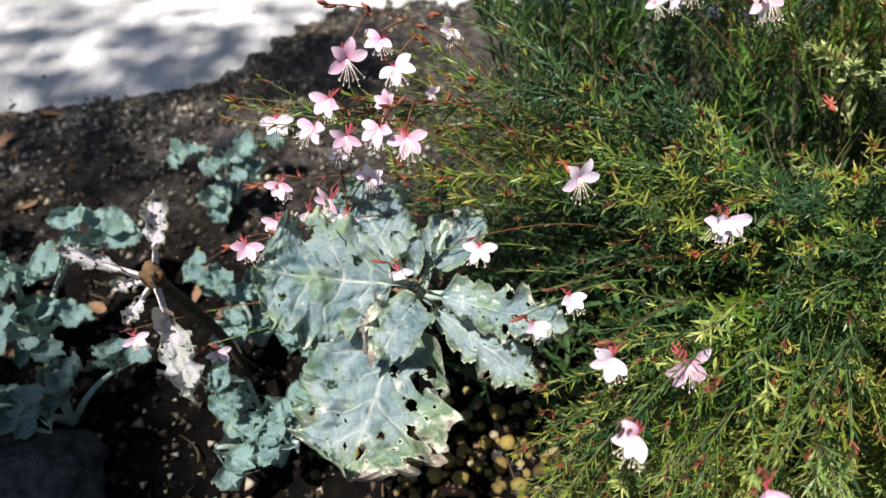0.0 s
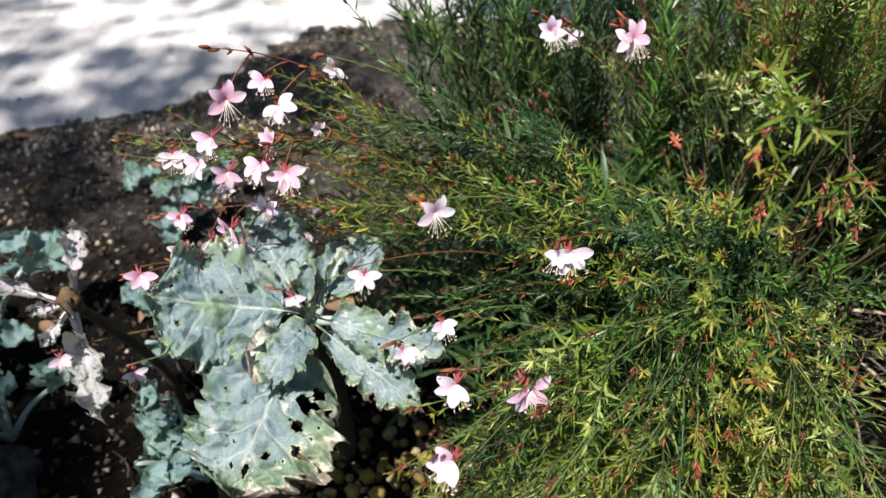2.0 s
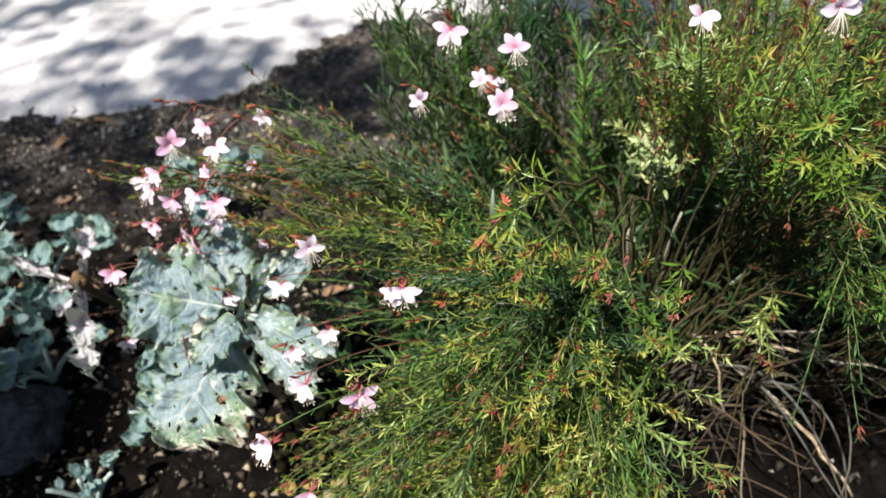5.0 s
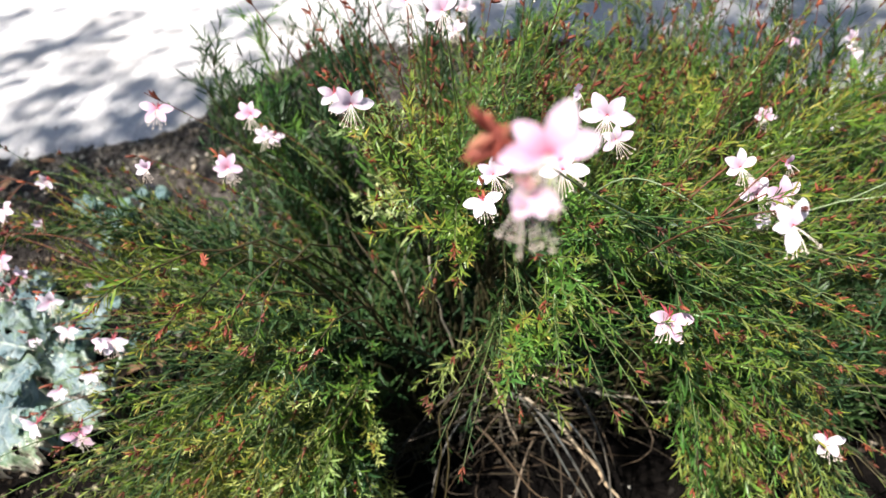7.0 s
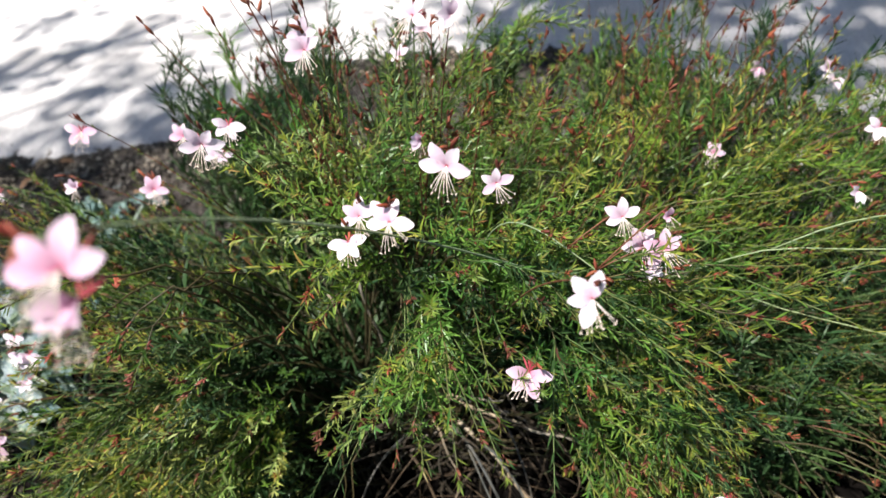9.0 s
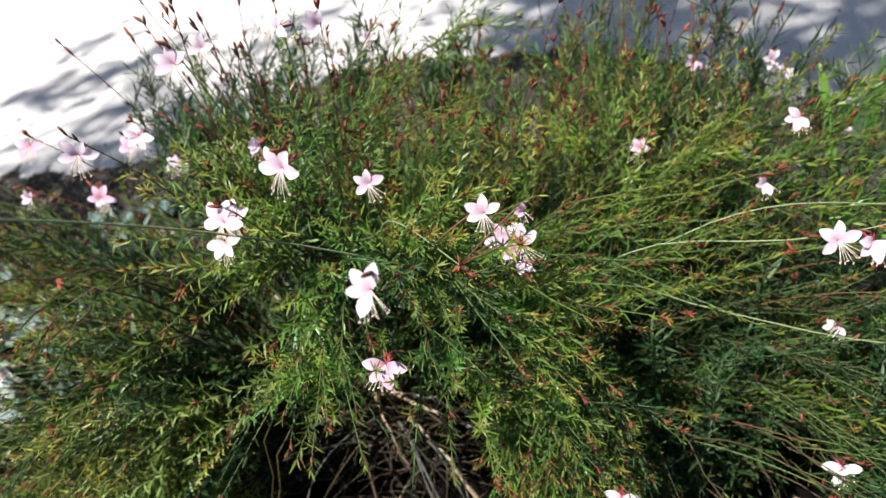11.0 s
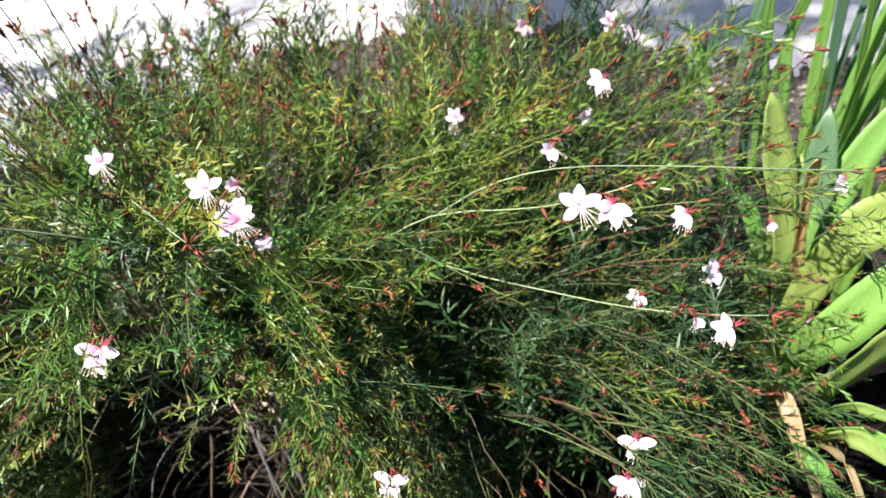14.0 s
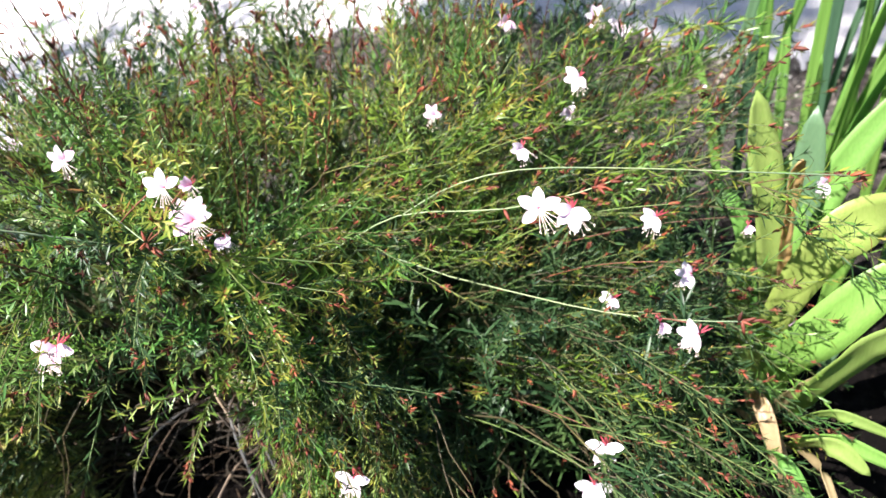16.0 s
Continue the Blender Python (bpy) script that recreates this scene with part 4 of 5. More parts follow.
spray([(0.87, 0.64, 0.429), (0.945, 0.635, 0.475), (1.016, 0.632, 0.513), (1.116, 0.62, 0.53), (1.18, 0.612, 0.552), (1.219, 0.62, 0.562)], [(1.159, 0.600, 0.549, 10, 1.1, 1.0), (1.186, 0.600, 0.549, 160, 1.1, 0.7)], 9, M_WAND, pink=0.0, curve=spline, face=(0.2, -0.75, 0.55))
wand([(1.016, 0.632, 0.513), (1.071, 0.64, 0.541), (1.137, 0.655, 0.547), (1.231, 0.68, 0.526), (1.323, 0.7, 0.504), (1.417, 0.73, 0.474)], 5, M_WAND, 0.0008, curve=spline)
# a dense knot of dark red buds low in front of the iris
knot = Shape()
for k in range(9):
    bud_cluster(knot, np.array([1.235 + rand(-0.025, 0.025), 0.50 + rand(-0.02, 0.02), 0.20 + rand(-0.03, 0.03)]) - OFF, unit(np.array([rand(-0.5, 0.5), -0.3, 0.8])), 5, 0.012)
part("budding_tip", knot, [M_BUD], bush, "dense knot of dark red buds", "stuff")


# thin red-brown stalks of buds that stand up out of the top
for k in range(160):
    x, y = rand(0.34, 0.90), rand(0.60, 0.98)
    if k >= 120:
        x, y = rand(0.42, 0.64), rand(0.62, 0.74)
    if 80 <= k < 120:
        x, y = rand(0.80, 1.25), rand(0.85, 1.15)
    h = 0.60 - 0.5 * (x - 0.58) ** 2 - 0.35 * (y - 0.65) + (0.13 if 80 <= k < 120 else 0.0)
    lean_x = rand(-0.16, 0.04) if x < 0.6 else rand(-0.04, 0.12)
    foot = np.array([x, y, h * 0.75])
    top = np.array([x + lean_x, y + rand(-0.05, 0.06), h + (rand(0.08, 0.2) if k >= 120 else rand(0.02, 0.13))])
    if in_gap(foot)[0] or in_gap(foot * 0.5 + top * 0.5)[0] or (x < 0.56 and y > 0.7 and k % 3):
        continue
    line = wand([foot, foot * 0.5 + top * 0.5 + RNG.normal(0, 0.015, 3), top], 3, M_RED, 0.0008, 0.012)
    b = Shape()
    for i in range(3, 13):
        if RNG.random() < 0.6:
            v = unit(line[i] - line[i - 1] + RNG.normal(0, 0.014, 3))
            bud(b, line[i] - OFF, v, rand(0.004, 0.009), 0)
    part("budding_tip", b, [M_BUD], bush, "small dark red pointed buds", "stuff")


# ---- kale ----
def kale_leaf(parent, off, base, tip, normal, width, mats, seed, lobes=5, holes=6, ruffle=0.10, cup=0.12, droop=0.12, nu=60, nv=30, name="leaf", stalk=0.16, teeth=0.10, label="", rib_size=0.0, curl=1.0, faded=0.0, gnawed=1.0):
    """A broad leaf with a crinkled margin, sunken veins and chewed holes. faded: bleaching of one half (its sign: which)."""
    r = np.random.default_rng(seed)
    base, tip = np.asarray(base, float) - off, np.asarray(tip, float) - off
    ax = tip - base
    L = float(np.linalg.norm(ax))
    ax = ax / L
    side = unit(np.cross(ax, normal))
    nor = np.cross(side, ax)
    ph = r.uniform(0, 6.28, 6)
    bites = [(r.uniform(0.35, 0.95), r.choice((-1, 1)), r.uniform(0.01, 0.03), r.uniform(0.06, 0.2)) for _ in range(2 + holes // 4)]

    def half_at(u, sgn):
        w = max(0.0, (u - stalk) / (1 - stalk))
        half = 0.04 + (0.96 * (math.sin(math.pi * w ** 0.8) ** 0.5) if 0 < w < 1 else 0.0)
        half *= 1 - teeth + teeth * abs(math.sin(lobes * 5.5 * u + ph[0] + sgn)) ** 0.6
        half *= 1 - 0.35 * teeth * abs(math.sin(lobes * 19 * u + ph[1] * sgn)) + 0.09 * noise.noise(Vector((u * 13 + seed, sgn * 3.0, 0.5))) + 0.05 * noise.noise(Vector((u * 45 + seed, sgn * 3.0, 2.5)))
        for at, sg, wide, deep in bites:
            if sg == sgn:
                half *= 1 - deep * math.exp(-((u - at) / wide) ** 2)
        return half, w

    def vein_at(u, v):
        d = (u - 0.19 * abs(v) + 0.08 * v * v - 0.26 + 0.055 * noise.noise(Vector((u * 4, v * 4, seed + 0.5)))) / 0.17
        gap = abs(d - round(d)) * 0.17
        lateral = math.exp(-(gap / (0.011 * (1.15 - 0.8 * abs(v)))) ** 2) if -0.4 < d < 4.4 else 0.0
        d2 = (abs(v) - 0.55 * (u - 0.2)) / 0.16
        fine = 0.2 * math.exp(-((abs(d2 - round(d2)) * 0.16) / 0.014) ** 2) * min(1.0, 2 * abs(v))
        return max(math.exp(-(v / 0.035) ** 2), lateral * (1 - 0.5 * abs(v)), fine)

    def place(u, v):
        sgn = 1 if v > 0 else -1
        half, w = half_at(u, sgn)
        e = max(abs(v), w ** 7)
        z = cup * v * v * width - droop * L * u * u
        z += ruffle * width * e ** 2.2 * 0.9 * math.sin(lobes * 4.2 * u + 2.4 * v + ph[2])
        z += ruffle * width * e ** 4 * 0.5 * math.sin(lobes * 11.0 * u + 6.0 * v + ph[3])
        z += ruffle * width * e ** 8 * 0.36 * math.sin(lobes * 27.0 * u + 15.0 * v + ph[5])
        z += 0.09 * width * noise.noise(Vector((u * 4.5 + seed, v * 2.4, 1.5))) + 0.035 * width * noise.noise(Vector((u * 13 + seed, v * 7, 4.5)))
        z -= 0.016 * width * vein_at(u, v) * (1 - abs(v) ** 4)
        flat, roll = abs(v), curl * max(-0.2, noise.noise(Vector((u * 5.0 + seed * 3.1, sgn * 5.0, 8.0))) - 0.05)
        if flat > 0.74:
            a = (flat - 0.74) / 0.26
            bend = max(-2.6, min(2.6, roll * 6.0 * a))
            rad = 0.26 * a / (abs(bend) + 1e-6)
            z += math.copysign(1 - math.cos(bend), bend) * rad * half * width * 0.5
            flat = 0.74 + math.sin(abs(bend)) * rad if abs(bend) > 1e-3 else flat
        end = 1 - 0.06 * abs(v) ** 2.2 * min(1.0, max(0.0, (u - 0.7) / 0.3))
        return base + ax * L * (u * end + 0.10 * abs(v) * (u > stalk) * math.sin(math.pi * w)) + side * sgn * flat * half * width * 0.5 + nor * z

    verts = [place(i / (nu - 1), 2 * j / (nv - 1) - 1) for i in range(nu) for j in range(nv)]
    spots = [(r.uniform(0.3, 0.97), r.uniform(-0.92, 0.92), gnawed * width * (0.006 + 0.036 * r.random() ** 4)) for _ in range(holes)]

    def near_hole(u, v):
        far = 1.0
        for a, b, q in spots:
            d = math.hypot((u - a) * L, (v - b) * width * 0.45)
            if d < q + 0.01:
                far = min(far, d - q * (1 + 0.5 * noise.noise(Vector((u * 40, v * 25, seed)))))
        return far

    faces = []
    for i in range(nu - 1):
        for j in range(nv - 1):
            u, v = (i + 0.5) / (nu - 1), 2 * (j + 0.5) / (nv - 1) - 1
            if near_hole(u, v) < 0 or (abs(v) > 0.96 and r.random() < 0.03):
                continue
            faces.append((i * nv + j, i * nv + j + 1, (i + 1) * nv + j + 1, (i + 1) * nv + j))
    s = Shape()
    s.put(verts, faces)
    me = s.mesh(name, [mats[0]])
    grid = [(i / (nu - 1), 2 * j / (nv - 1) - 1) for i in range(nu) for j in range(nv)]
    rim = me.attributes.new("rim", "FLOAT", "POINT")
    rim.data.foreach_set("value", [max(abs(v) ** 2, u ** 6) * 0.48 + 0.22 * math.exp(-max(0.0, near_hole(u, v)) / 0.002) + (abs(faded) * min(1.0, max(0.0, v * math.copysign(1, faded) + 0.35)) * u if faded else 0.0) for u, v in grid])
    veins = me.attributes.new("vein", "FLOAT", "POINT")
    veins.data.foreach_set("value", [vein_at(u, v) for u, v in grid])
    ob = part(name, me, None, parent, label)
    rib = Shape()
    us = np.linspace(0, 0.8, 14)
    thick = rib_size or max(0.0012, width * 0.013)
    rib.tube([place(u, 0) - nor * thick * 0.35 for u in us], np.linspace(thick, thick * 0.1, 14), 6)
    part("midrib", rib, [mats[1]], ob)
    return ob


def stalk_part(parent, off, pts, radii, mat, name="stalk", label=""):
    s = Shape()
    s.tube(bezier([np.asarray(p, float) - off for p in pts], 10), np.linspace(radii[0], radii[1], 10), 8)
    return part(name, s, [mat], parent, label)


K0 = np.array([0.03, 0.60, 0.0])
kale = thing("kale", "large chewed blue-green kale with ruffled pale-edged leaves", "kale", at=K0)
stalk_part(kale, K0, [(0.03, 0.60, -0.01), (0.04, 0.58, 0.12), (0.015, 0.555, 0.305)], (0.012, 0.009), M_WOOD)
KM = (M_KALE, M_RIB)
kale_leaf(kale, K0, (0.01, 0.553, 0.315), (-0.138, 0.555, 0.345), (0.1, -0.62, 0.8), 0.145, KM, 3, 4, 22, 0.13, 0.05, 0.05, 150, 110, teeth=0.1, curl=2.2)
kale_leaf(kale, K0, (0.005, 0.56, 0.315), (-0.055, 0.660, 0.368), (0.0, -0.6, 0.8), 0.10, KM, 5, 4, 16, 0.15, 0.10, 0.05, 110, 70, teeth=0.1, curl=2.2)
kale_leaf(kale, K0, (0.005, 0.545, 0.305), (-0.058, 0.400, 0.250), (-0.05, -0.45, 0.9), 0.172, KM, 8, 4, 44, 0.13, -0.08, 0.10, 160, 120, teeth=0.1, curl=2.2, faded=-0.34)
kale_leaf(kale, K0, (0.015, 0.548, 0.315), (0.140, 0.472, 0.335), (0.1, -0.5, 0.85), 0.058, KM, 13, 5, 20, 0.24, 0.05, 0.08, 90, 56, teeth=0.3, faded=0.16, gnawed=2.2)
kale_leaf(kale, K0, (0.015, 0.545, 0.310), (0.116, 0.455, 0.280), (0.15, -0.7, 0.7), 0.056, KM, 15, 5, 16, 0.24, 0.05, 0.10, 90, 56, teeth=0.3, faded=0.2, gnawed=2.2)
kale_leaf(kale, K0, (0.015, 0.545, 0.312), (-0.030, 0.470, 0.318), (0.0, -0.3, 0.95), 0.066, KM, 21, 4, 6, 0.16, 0.2, 0.15, 70, 56, faded=0.42)
kale_leaf(kale, K0, (0.02, 0.565, 0.320), (0.045, 0.625, 0.350), (-0.3, -0.8, 0.5), 0.030, KM, 24, 4, 3, 0.12, 0.3, 0.1, 36, 24)
kale_leaf(kale, K0, (0.02, 0.565, 0.315), (0.085, 0.625, 0.352), (0.1, -0.8, 0.6), 0.05, KM, 27, 3, 2, 0.10, 0.1, 0.1, 60, 40, faded=-0.25)
kale_leaf(kale, K0, (0.01, 0.56, 0.318), (0.012, 0.575, 0.365), (0.0, -0.9, 0.3), 0.018, KM, 31, 3, 1, 0.08, 0.4, 0.1, 24, 14)
kale_leaf(kale, K0, (0.02, 0.56, 0.316), (-0.01, 0.60, 0.350), (0.0, -0.8, 0.5), 0.018, KM, 33, 3, 1, 0.08, 0.4, 0.1, 24, 14)
stalk_part(kale, K0, [(0.018, 0.548, 0.308), (0.05, 0.535, 0.322), (0.095, 0.515, 0.325)], (0.0055, 0.0035), M_RIB, "leaf_stalk", "pale green bare leaf stalk")
stalk_part(kale, K0, [(0.02, 0.56, 0.305), (0.03, 0.585, 0.33), (0.05, 0.61, 0.345)], (0.004, 0.0025), M_RIB, "leaf_stalk", "pale green bare leaf stalk")

D0 = np.array([-0.20, 0.70, 0.0])
dead_kale = thing("withered_kale", "withered kale stalk with papery curled grey-white leaves", "kale", at=D0)
stalk_part(dead_kale, D0, [(-0.20, 0.70, -0.01), (-0.19, 0.68, 0.12), (-0.255, 0.637, 0.262)], (0.006, 0.006), M_WOOD)
DM = (M_KALE_DRY, M_RIB_DRY)
stub = Shape()
for top, thick in (((-0.258, 0.640, 0.284), 0.0105), ((-0.266, 0.632, 0.276), 0.008), ((-0.246, 0.634, 0.274), 0.0085), ((-0.262, 0.648, 0.279), 0.007)):
    stub.tube(bezier([np.array(p) - D0 for p in ((-0.255, 0.637, 0.252), (-0.2555, 0.637, 0.266), top)], 7), [thick, thick * 1.12, thick * 1.05, thick * 1.15, thick * 0.98, thick * 0.8, thick * 0.35], 9)
part("stub", stub, [M_STUB], dead_kale, "brown knobbly cut-off stub")
for k, (tip, wide, gnawed) in enumerate((((-0.258, 0.715, 0.318), 0.048, 2.6), ((-0.345, 0.640, 0.31), 0.034, 3.0), ((-0.205, 0.515, 0.215), 0.066, 1.3), ((-0.285, 0.600, 0.235), 0.03, 3.4), ((-0.30, 0.63, 0.262), 0.03, 3.4))):
    kale_leaf(dead_kale, D0, (-0.255, 0.635, 0.262), tip, (0.2, -0.7, 0.6), wide * 0.75, DM, 40 + k, 4, 26, 0.34, 0.3, 0.05, 80, 40, stalk=0.34, teeth=0.5, rib_size=0.0046, curl=2.6, gnawed=gnawed)


def small_kale(at, height, spread, count, seed, group="young kale plants"):
    """A low branching plant of lobed blue-green leaves on short stalks."""
    r = np.random.default_rng(seed)
    off = np.array([at[0], at[1], soil_z(*at[:2])])
    ob = thing("young_kale", "low kale with lobed dusty blue-green leaves", "kale", group, at=off)
    shoots = [np.array([0, 0, height * 0.75])] + [np.array([spread * 0.62 * math.cos(a), spread * 0.62 * math.sin(a), height * r.uniform(0.45, 0.75)]) for a in np.arange(4) * 1.57 + r.uniform(0, 1)]
    for top in shoots:
        stalk_part(ob, off, [off - np.array([0, 0, 0.01]), off + top * np.array([0.3, 0.3, 0.6]), off + top], (0.005, 0.003), M_RIB)
    for k in range(count):
        top = shoots[k % 5]
        a = k * 2.4 + r.uniform(-0.4, 0.4)
        rr = spread * r.uniform(0.32, 0.52)
        d = np.array([math.cos(a), math.sin(a), 0])
        base = off + top - np.array([0, 0, r.uniform(0, 0.02)])
        end = base + d * rr + np.array([0, 0, r.uniform(-0.3, 0.5) * rr])
        nor = np.array([0, -0.2, 1.0]) + d * r.uniform(-0.2, 0.5)
        kale_leaf(ob, off, base, end, nor, rr * r.uniform(0.75, 1.0), (M_KALE_DARK, M_RIB), seed * 50 + k, 2.6, 0, 0.10, 0.2, 0.12, 30, 22, stalk=0.42, teeth=0.26, curl=0.25)


small_kale((-0.50, 0.80), 0.20, 0.15, 26, 1)
small_kale((-0.42, 0.66), 0.14, 0.11, 20, 2)
small_kale((-0.56, 0.62), 0.12, 0.12, 20, 3)
small_kale((-0.27, 1.12), 0.15, 0.12, 22, 4)
small_kale((-0.19, 0.78), 0.18, 0.11, 22, 5)
small_kale((-0.15, 0.58), 0.17, 0.11, 24, 6)
small_kale((-0.08, 0.66), 0.17, 0.10, 18, 7)
small_kale((-0.24, 0.44), 0.09, 0.07, 8, 8)
small_kale((-0.70, 0.92), 0.16, 0.13, 20, 9)


# ---- iris and broad strap leaves ----
def blade(parent, off, pts, width, mat, fold=0.22, tipped=0.75, wave=0.0, label="", nu=18, curve=bezier, foot=0.62, swell=0.35):
    """A strap leaf along a curve, folded along its middle, narrowing to a point."""
    line = curve([np.asarray(p, float) - off for p in pts], nu)
    tang = unit(np.gradient(line, axis=0))
    view = np.array([0.1 + rand(-0.5, 0.5), -1.0, 0.35])
    side = unit(np.cross(tang, view))
    nor = np.cross(side, tang)
    s = Shape()
    verts = []
    for i in range(nu):
        u = i / (nu - 1)
        w = width * 0.5 * (foot + (1 - foot) * min(1, u / swell)) * (1 if u < tipped else max(0.03, math.sqrt(max(0, 1 - ((u - tipped) / (1 - tipped)) ** 1.6))))
        for v in (-1, -0.5, 0, 0.5, 1):
            verts.append(line[i] + side[i] * v * w + nor[i] * (abs(v) * w * fold + wave * w * v * v * math.sin(17 * u + 2 * v)))
    s.put(verts, [(i * 5 + j, i * 5 + j + 1, (i + 1) * 5 + j + 1, (i + 1) * 5 + j) for i in range(nu - 1) for j in range(4)])
    ob = part("blade", s, [mat], parent, label)
    ob.modifiers.new("thickness", "SOLIDIFY").thickness = 0.0009
    return ob


def iris_clump(at, count, height, lean, seed, spread=0.09):
    off = np.array([at[0], at[1], 0.0])
    ob = thing("iris_clump", "upright bright green iris with sword-shaped leaves", "iris", "iris clumps", at=off)
    for k in range(count):
        b = off + np.array([rand(-spread, spread), rand(-spread, spread) * 0.7, -0.005])
        h = height * rand(0.7, 1.1)
        l = lean + rand(-0.05, 0.08)
        end = b + np.array([l * 1.6, rand(-0.08, 0.08), h])
        mid = b + np.array([l * 0.45, rand(-0.02, 0.02), h * 0.6])
        blade(ob, off, [b, mid, end], rand(0.011, 0.019), M_IRIS if RNG.random() < 0.85 else M_BLUE)


for spot in ((1.34, 1.24, 5, 0.46, 0.005), (1.43, 1.30, 8, 0.54, 0.02), (1.50, 1.18, 9, 0.52, 0.05), (1.60, 1.10, 10, 0.53, 0.09), (1.68, 1.28, 10, 0.58, 0.09), (1.80, 1.12, 10, 0.55, 0.12), (1.54, 1.38, 7, 0.58, 0.04), (1.88, 1.35, 8, 0.6, 0.1)):
    iris_clump(spot[:2], spot[2], spot[3], spot[4], 0)

B0 = np.array([1.38, 0.82, 0.0])
lily = thing("broad_leaved_plant", "arching yellow-green strap-leaved plant with some withered leaves", "plant", at=B0)
blade(lily, B0, [(1.38, 0.86, 0), (1.385, 0.88, 0.2), (1.352, 0.935, 0.33), (1.343, 0.955, 0.425)], 0.042, M_BROAD, 0.3, 0.7, 0.12)
blade(lily, B0, [(1.39, 0.88, 0), (1.40, 0.90, 0.2), (1.41, 0.955, 0.40)], 0.042, M_BLUE, 0.2, 0.7)
blade(lily, B0, [(1.39, 0.87, 0), (1.383, 0.87, 0.22), (1.378, 0.89, 0.385), (1.39, 0.87, 0.385)], 0.015, M_STRAW, 0.7, 0.85, 0.35, "dry straw-coloured leaf")
for pts, width, mat, wave in (
        ([(1.38, 0.83, 0), (1.362, 0.80, 0.13), (1.385, 0.80, 0.24), (1.407, 0.80, 0.30), (1.432, 0.81, 0.335), (1.475, 0.83, 0.345), (1.56, 0.87, 0.31)], 0.060, M_BROAD, 0.14),
        ([(1.38, 0.80, 0), (1.375, 0.755, 0.13), (1.380, 0.745, 0.185), (1.411, 0.74, 0.242), (1.467, 0.76, 0.307), (1.56, 0.80, 0.34)], 0.055, M_IRIS, 0.05),
        ([(1.40, 0.78, 0), (1.398, 0.72, 0.11), (1.402, 0.70, 0.18), (1.433, 0.70, 0.246), (1.461, 0.70, 0.287), (1.54, 0.71, 0.33)], 0.042, M_BROAD, 0.08),
        ([(1.39, 0.77, 0), (1.395, 0.70, 0.12), (1.42, 0.68, 0.175), (1.45, 0.67, 0.18), (1.52, 0.66, 0.15)], 0.015, M_BROAD, 0.05),
        ([(1.39, 0.76, 0), (1.39, 0.69, 0.10), (1.425, 0.655, 0.165), (1.46, 0.64, 0.165), (1.53, 0.63, 0.13)], 0.019, M_IRIS, 0.05),
        ([(1.38, 0.75, 0), (1.375, 0.68, 0.10), (1.405, 0.645, 0.168), (1.43, 0.635, 0.175), (1.458, 0.62, 0.155)], 0.024, M_BROAD, 0.05),
        ([(1.36, 0.74, 0), (1.345, 0.66, 0.12), (1.36, 0.62, 0.18), (1.38, 0.595, 0.185), (1.405, 0.57, 0.14)], 0.018, M_IRIS, 0.05),
        ([(1.40, 0.88, 0), (1.405, 0.90, 0.2), (1.45, 0.95, 0.32), (1.53, 1.0, 0.42)], 0.040, M_IRIS, 0.06),
        ([(1.42, 0.86, 0), (1.44, 0.87, 0.16), (1.455, 0.88, 0.24), (1.46, 0.90, 0.30)], 0.024, M_IRIS, 0.05),
        ([(1.44, 0.84, 0), (1.47, 0.84, 0.15), (1.49, 0.85, 0.23), (1.50, 0.87, 0.28)], 0.020, M_BLUE, 0.05),
        ([(1.37, 0.90, 0), (1.35, 0.92, 0.15), (1.33, 0.95, 0.24), (1.30, 0.98, 0.27)], 0.022, M_IRIS, 0.05),
        ([(1.38, 0.89, 0), (1.37, 0.90, 0.16), (1.375, 0.93, 0.26), (1.39, 0.97, 0.32)], 0.024, M_BROAD, 0.05)):
    blade(lily, B0, pts, width, mat, 0.24, 0.6, wave, curve=spline, nu=26, foot=0.34, swell=0.7 if wave > 0.1 else 0.55)
blade(lily, B0, [(1.37, 0.76, 0), (1.372, 0.72, 0.14), (1.40, 0.705, 0.20), (1.425, 0.70, 0.215)], 0.013, M_STRAW, 0.4, 0.8, 0.25, "dry straw-coloured leaf")
blade(lily, B0, [(1.39, 0.74, 0), (1.40, 0.63, 0.19), (1.415, 0.60, 0.19), (1.43, 0.57, 0.12)], 0.009, M_STRAW, 0.4, 0.8, 0.25, "dry straw-coloured leaf")
blade(lily, B0, [(1.36, 0.82, 0), (1.32, 0.80, 0.18), (1.325, 0.82, 0.26), (1.338, 0.845, 0.305)], 0.030, M_BROAD, 0.3, 0.8, 0.05)
blade(lily, B0, [(1.37, 0.76, 0), (1.33, 0.70, 0.20), (1.345, 0.68, 0.275), (1.372, 0.60, 0.15)], 0.018, M_STRAW, 0.4, 0.8, 0.25, "dry straw-coloured leaf")
blade(lily, B0, [(1.37, 0.75, 0), (1.35, 0.69, 0.18), (1.36, 0.66, 0.21), (1.40, 0.60, 0.06)], 0.014, M_STRAW, 0.4, 0.8, 0.25, "dry straw-coloured leaf")
blade(lily, B0, [(1.36, 0.77, 0), (1.30, 0.74, 0.14), (1.25, 0.72, 0.17), (1.22, 0.70, 0.08)], 0.014, M_STRAW, 0.4, 0.8, 0.2, "dry straw-coloured leaf")


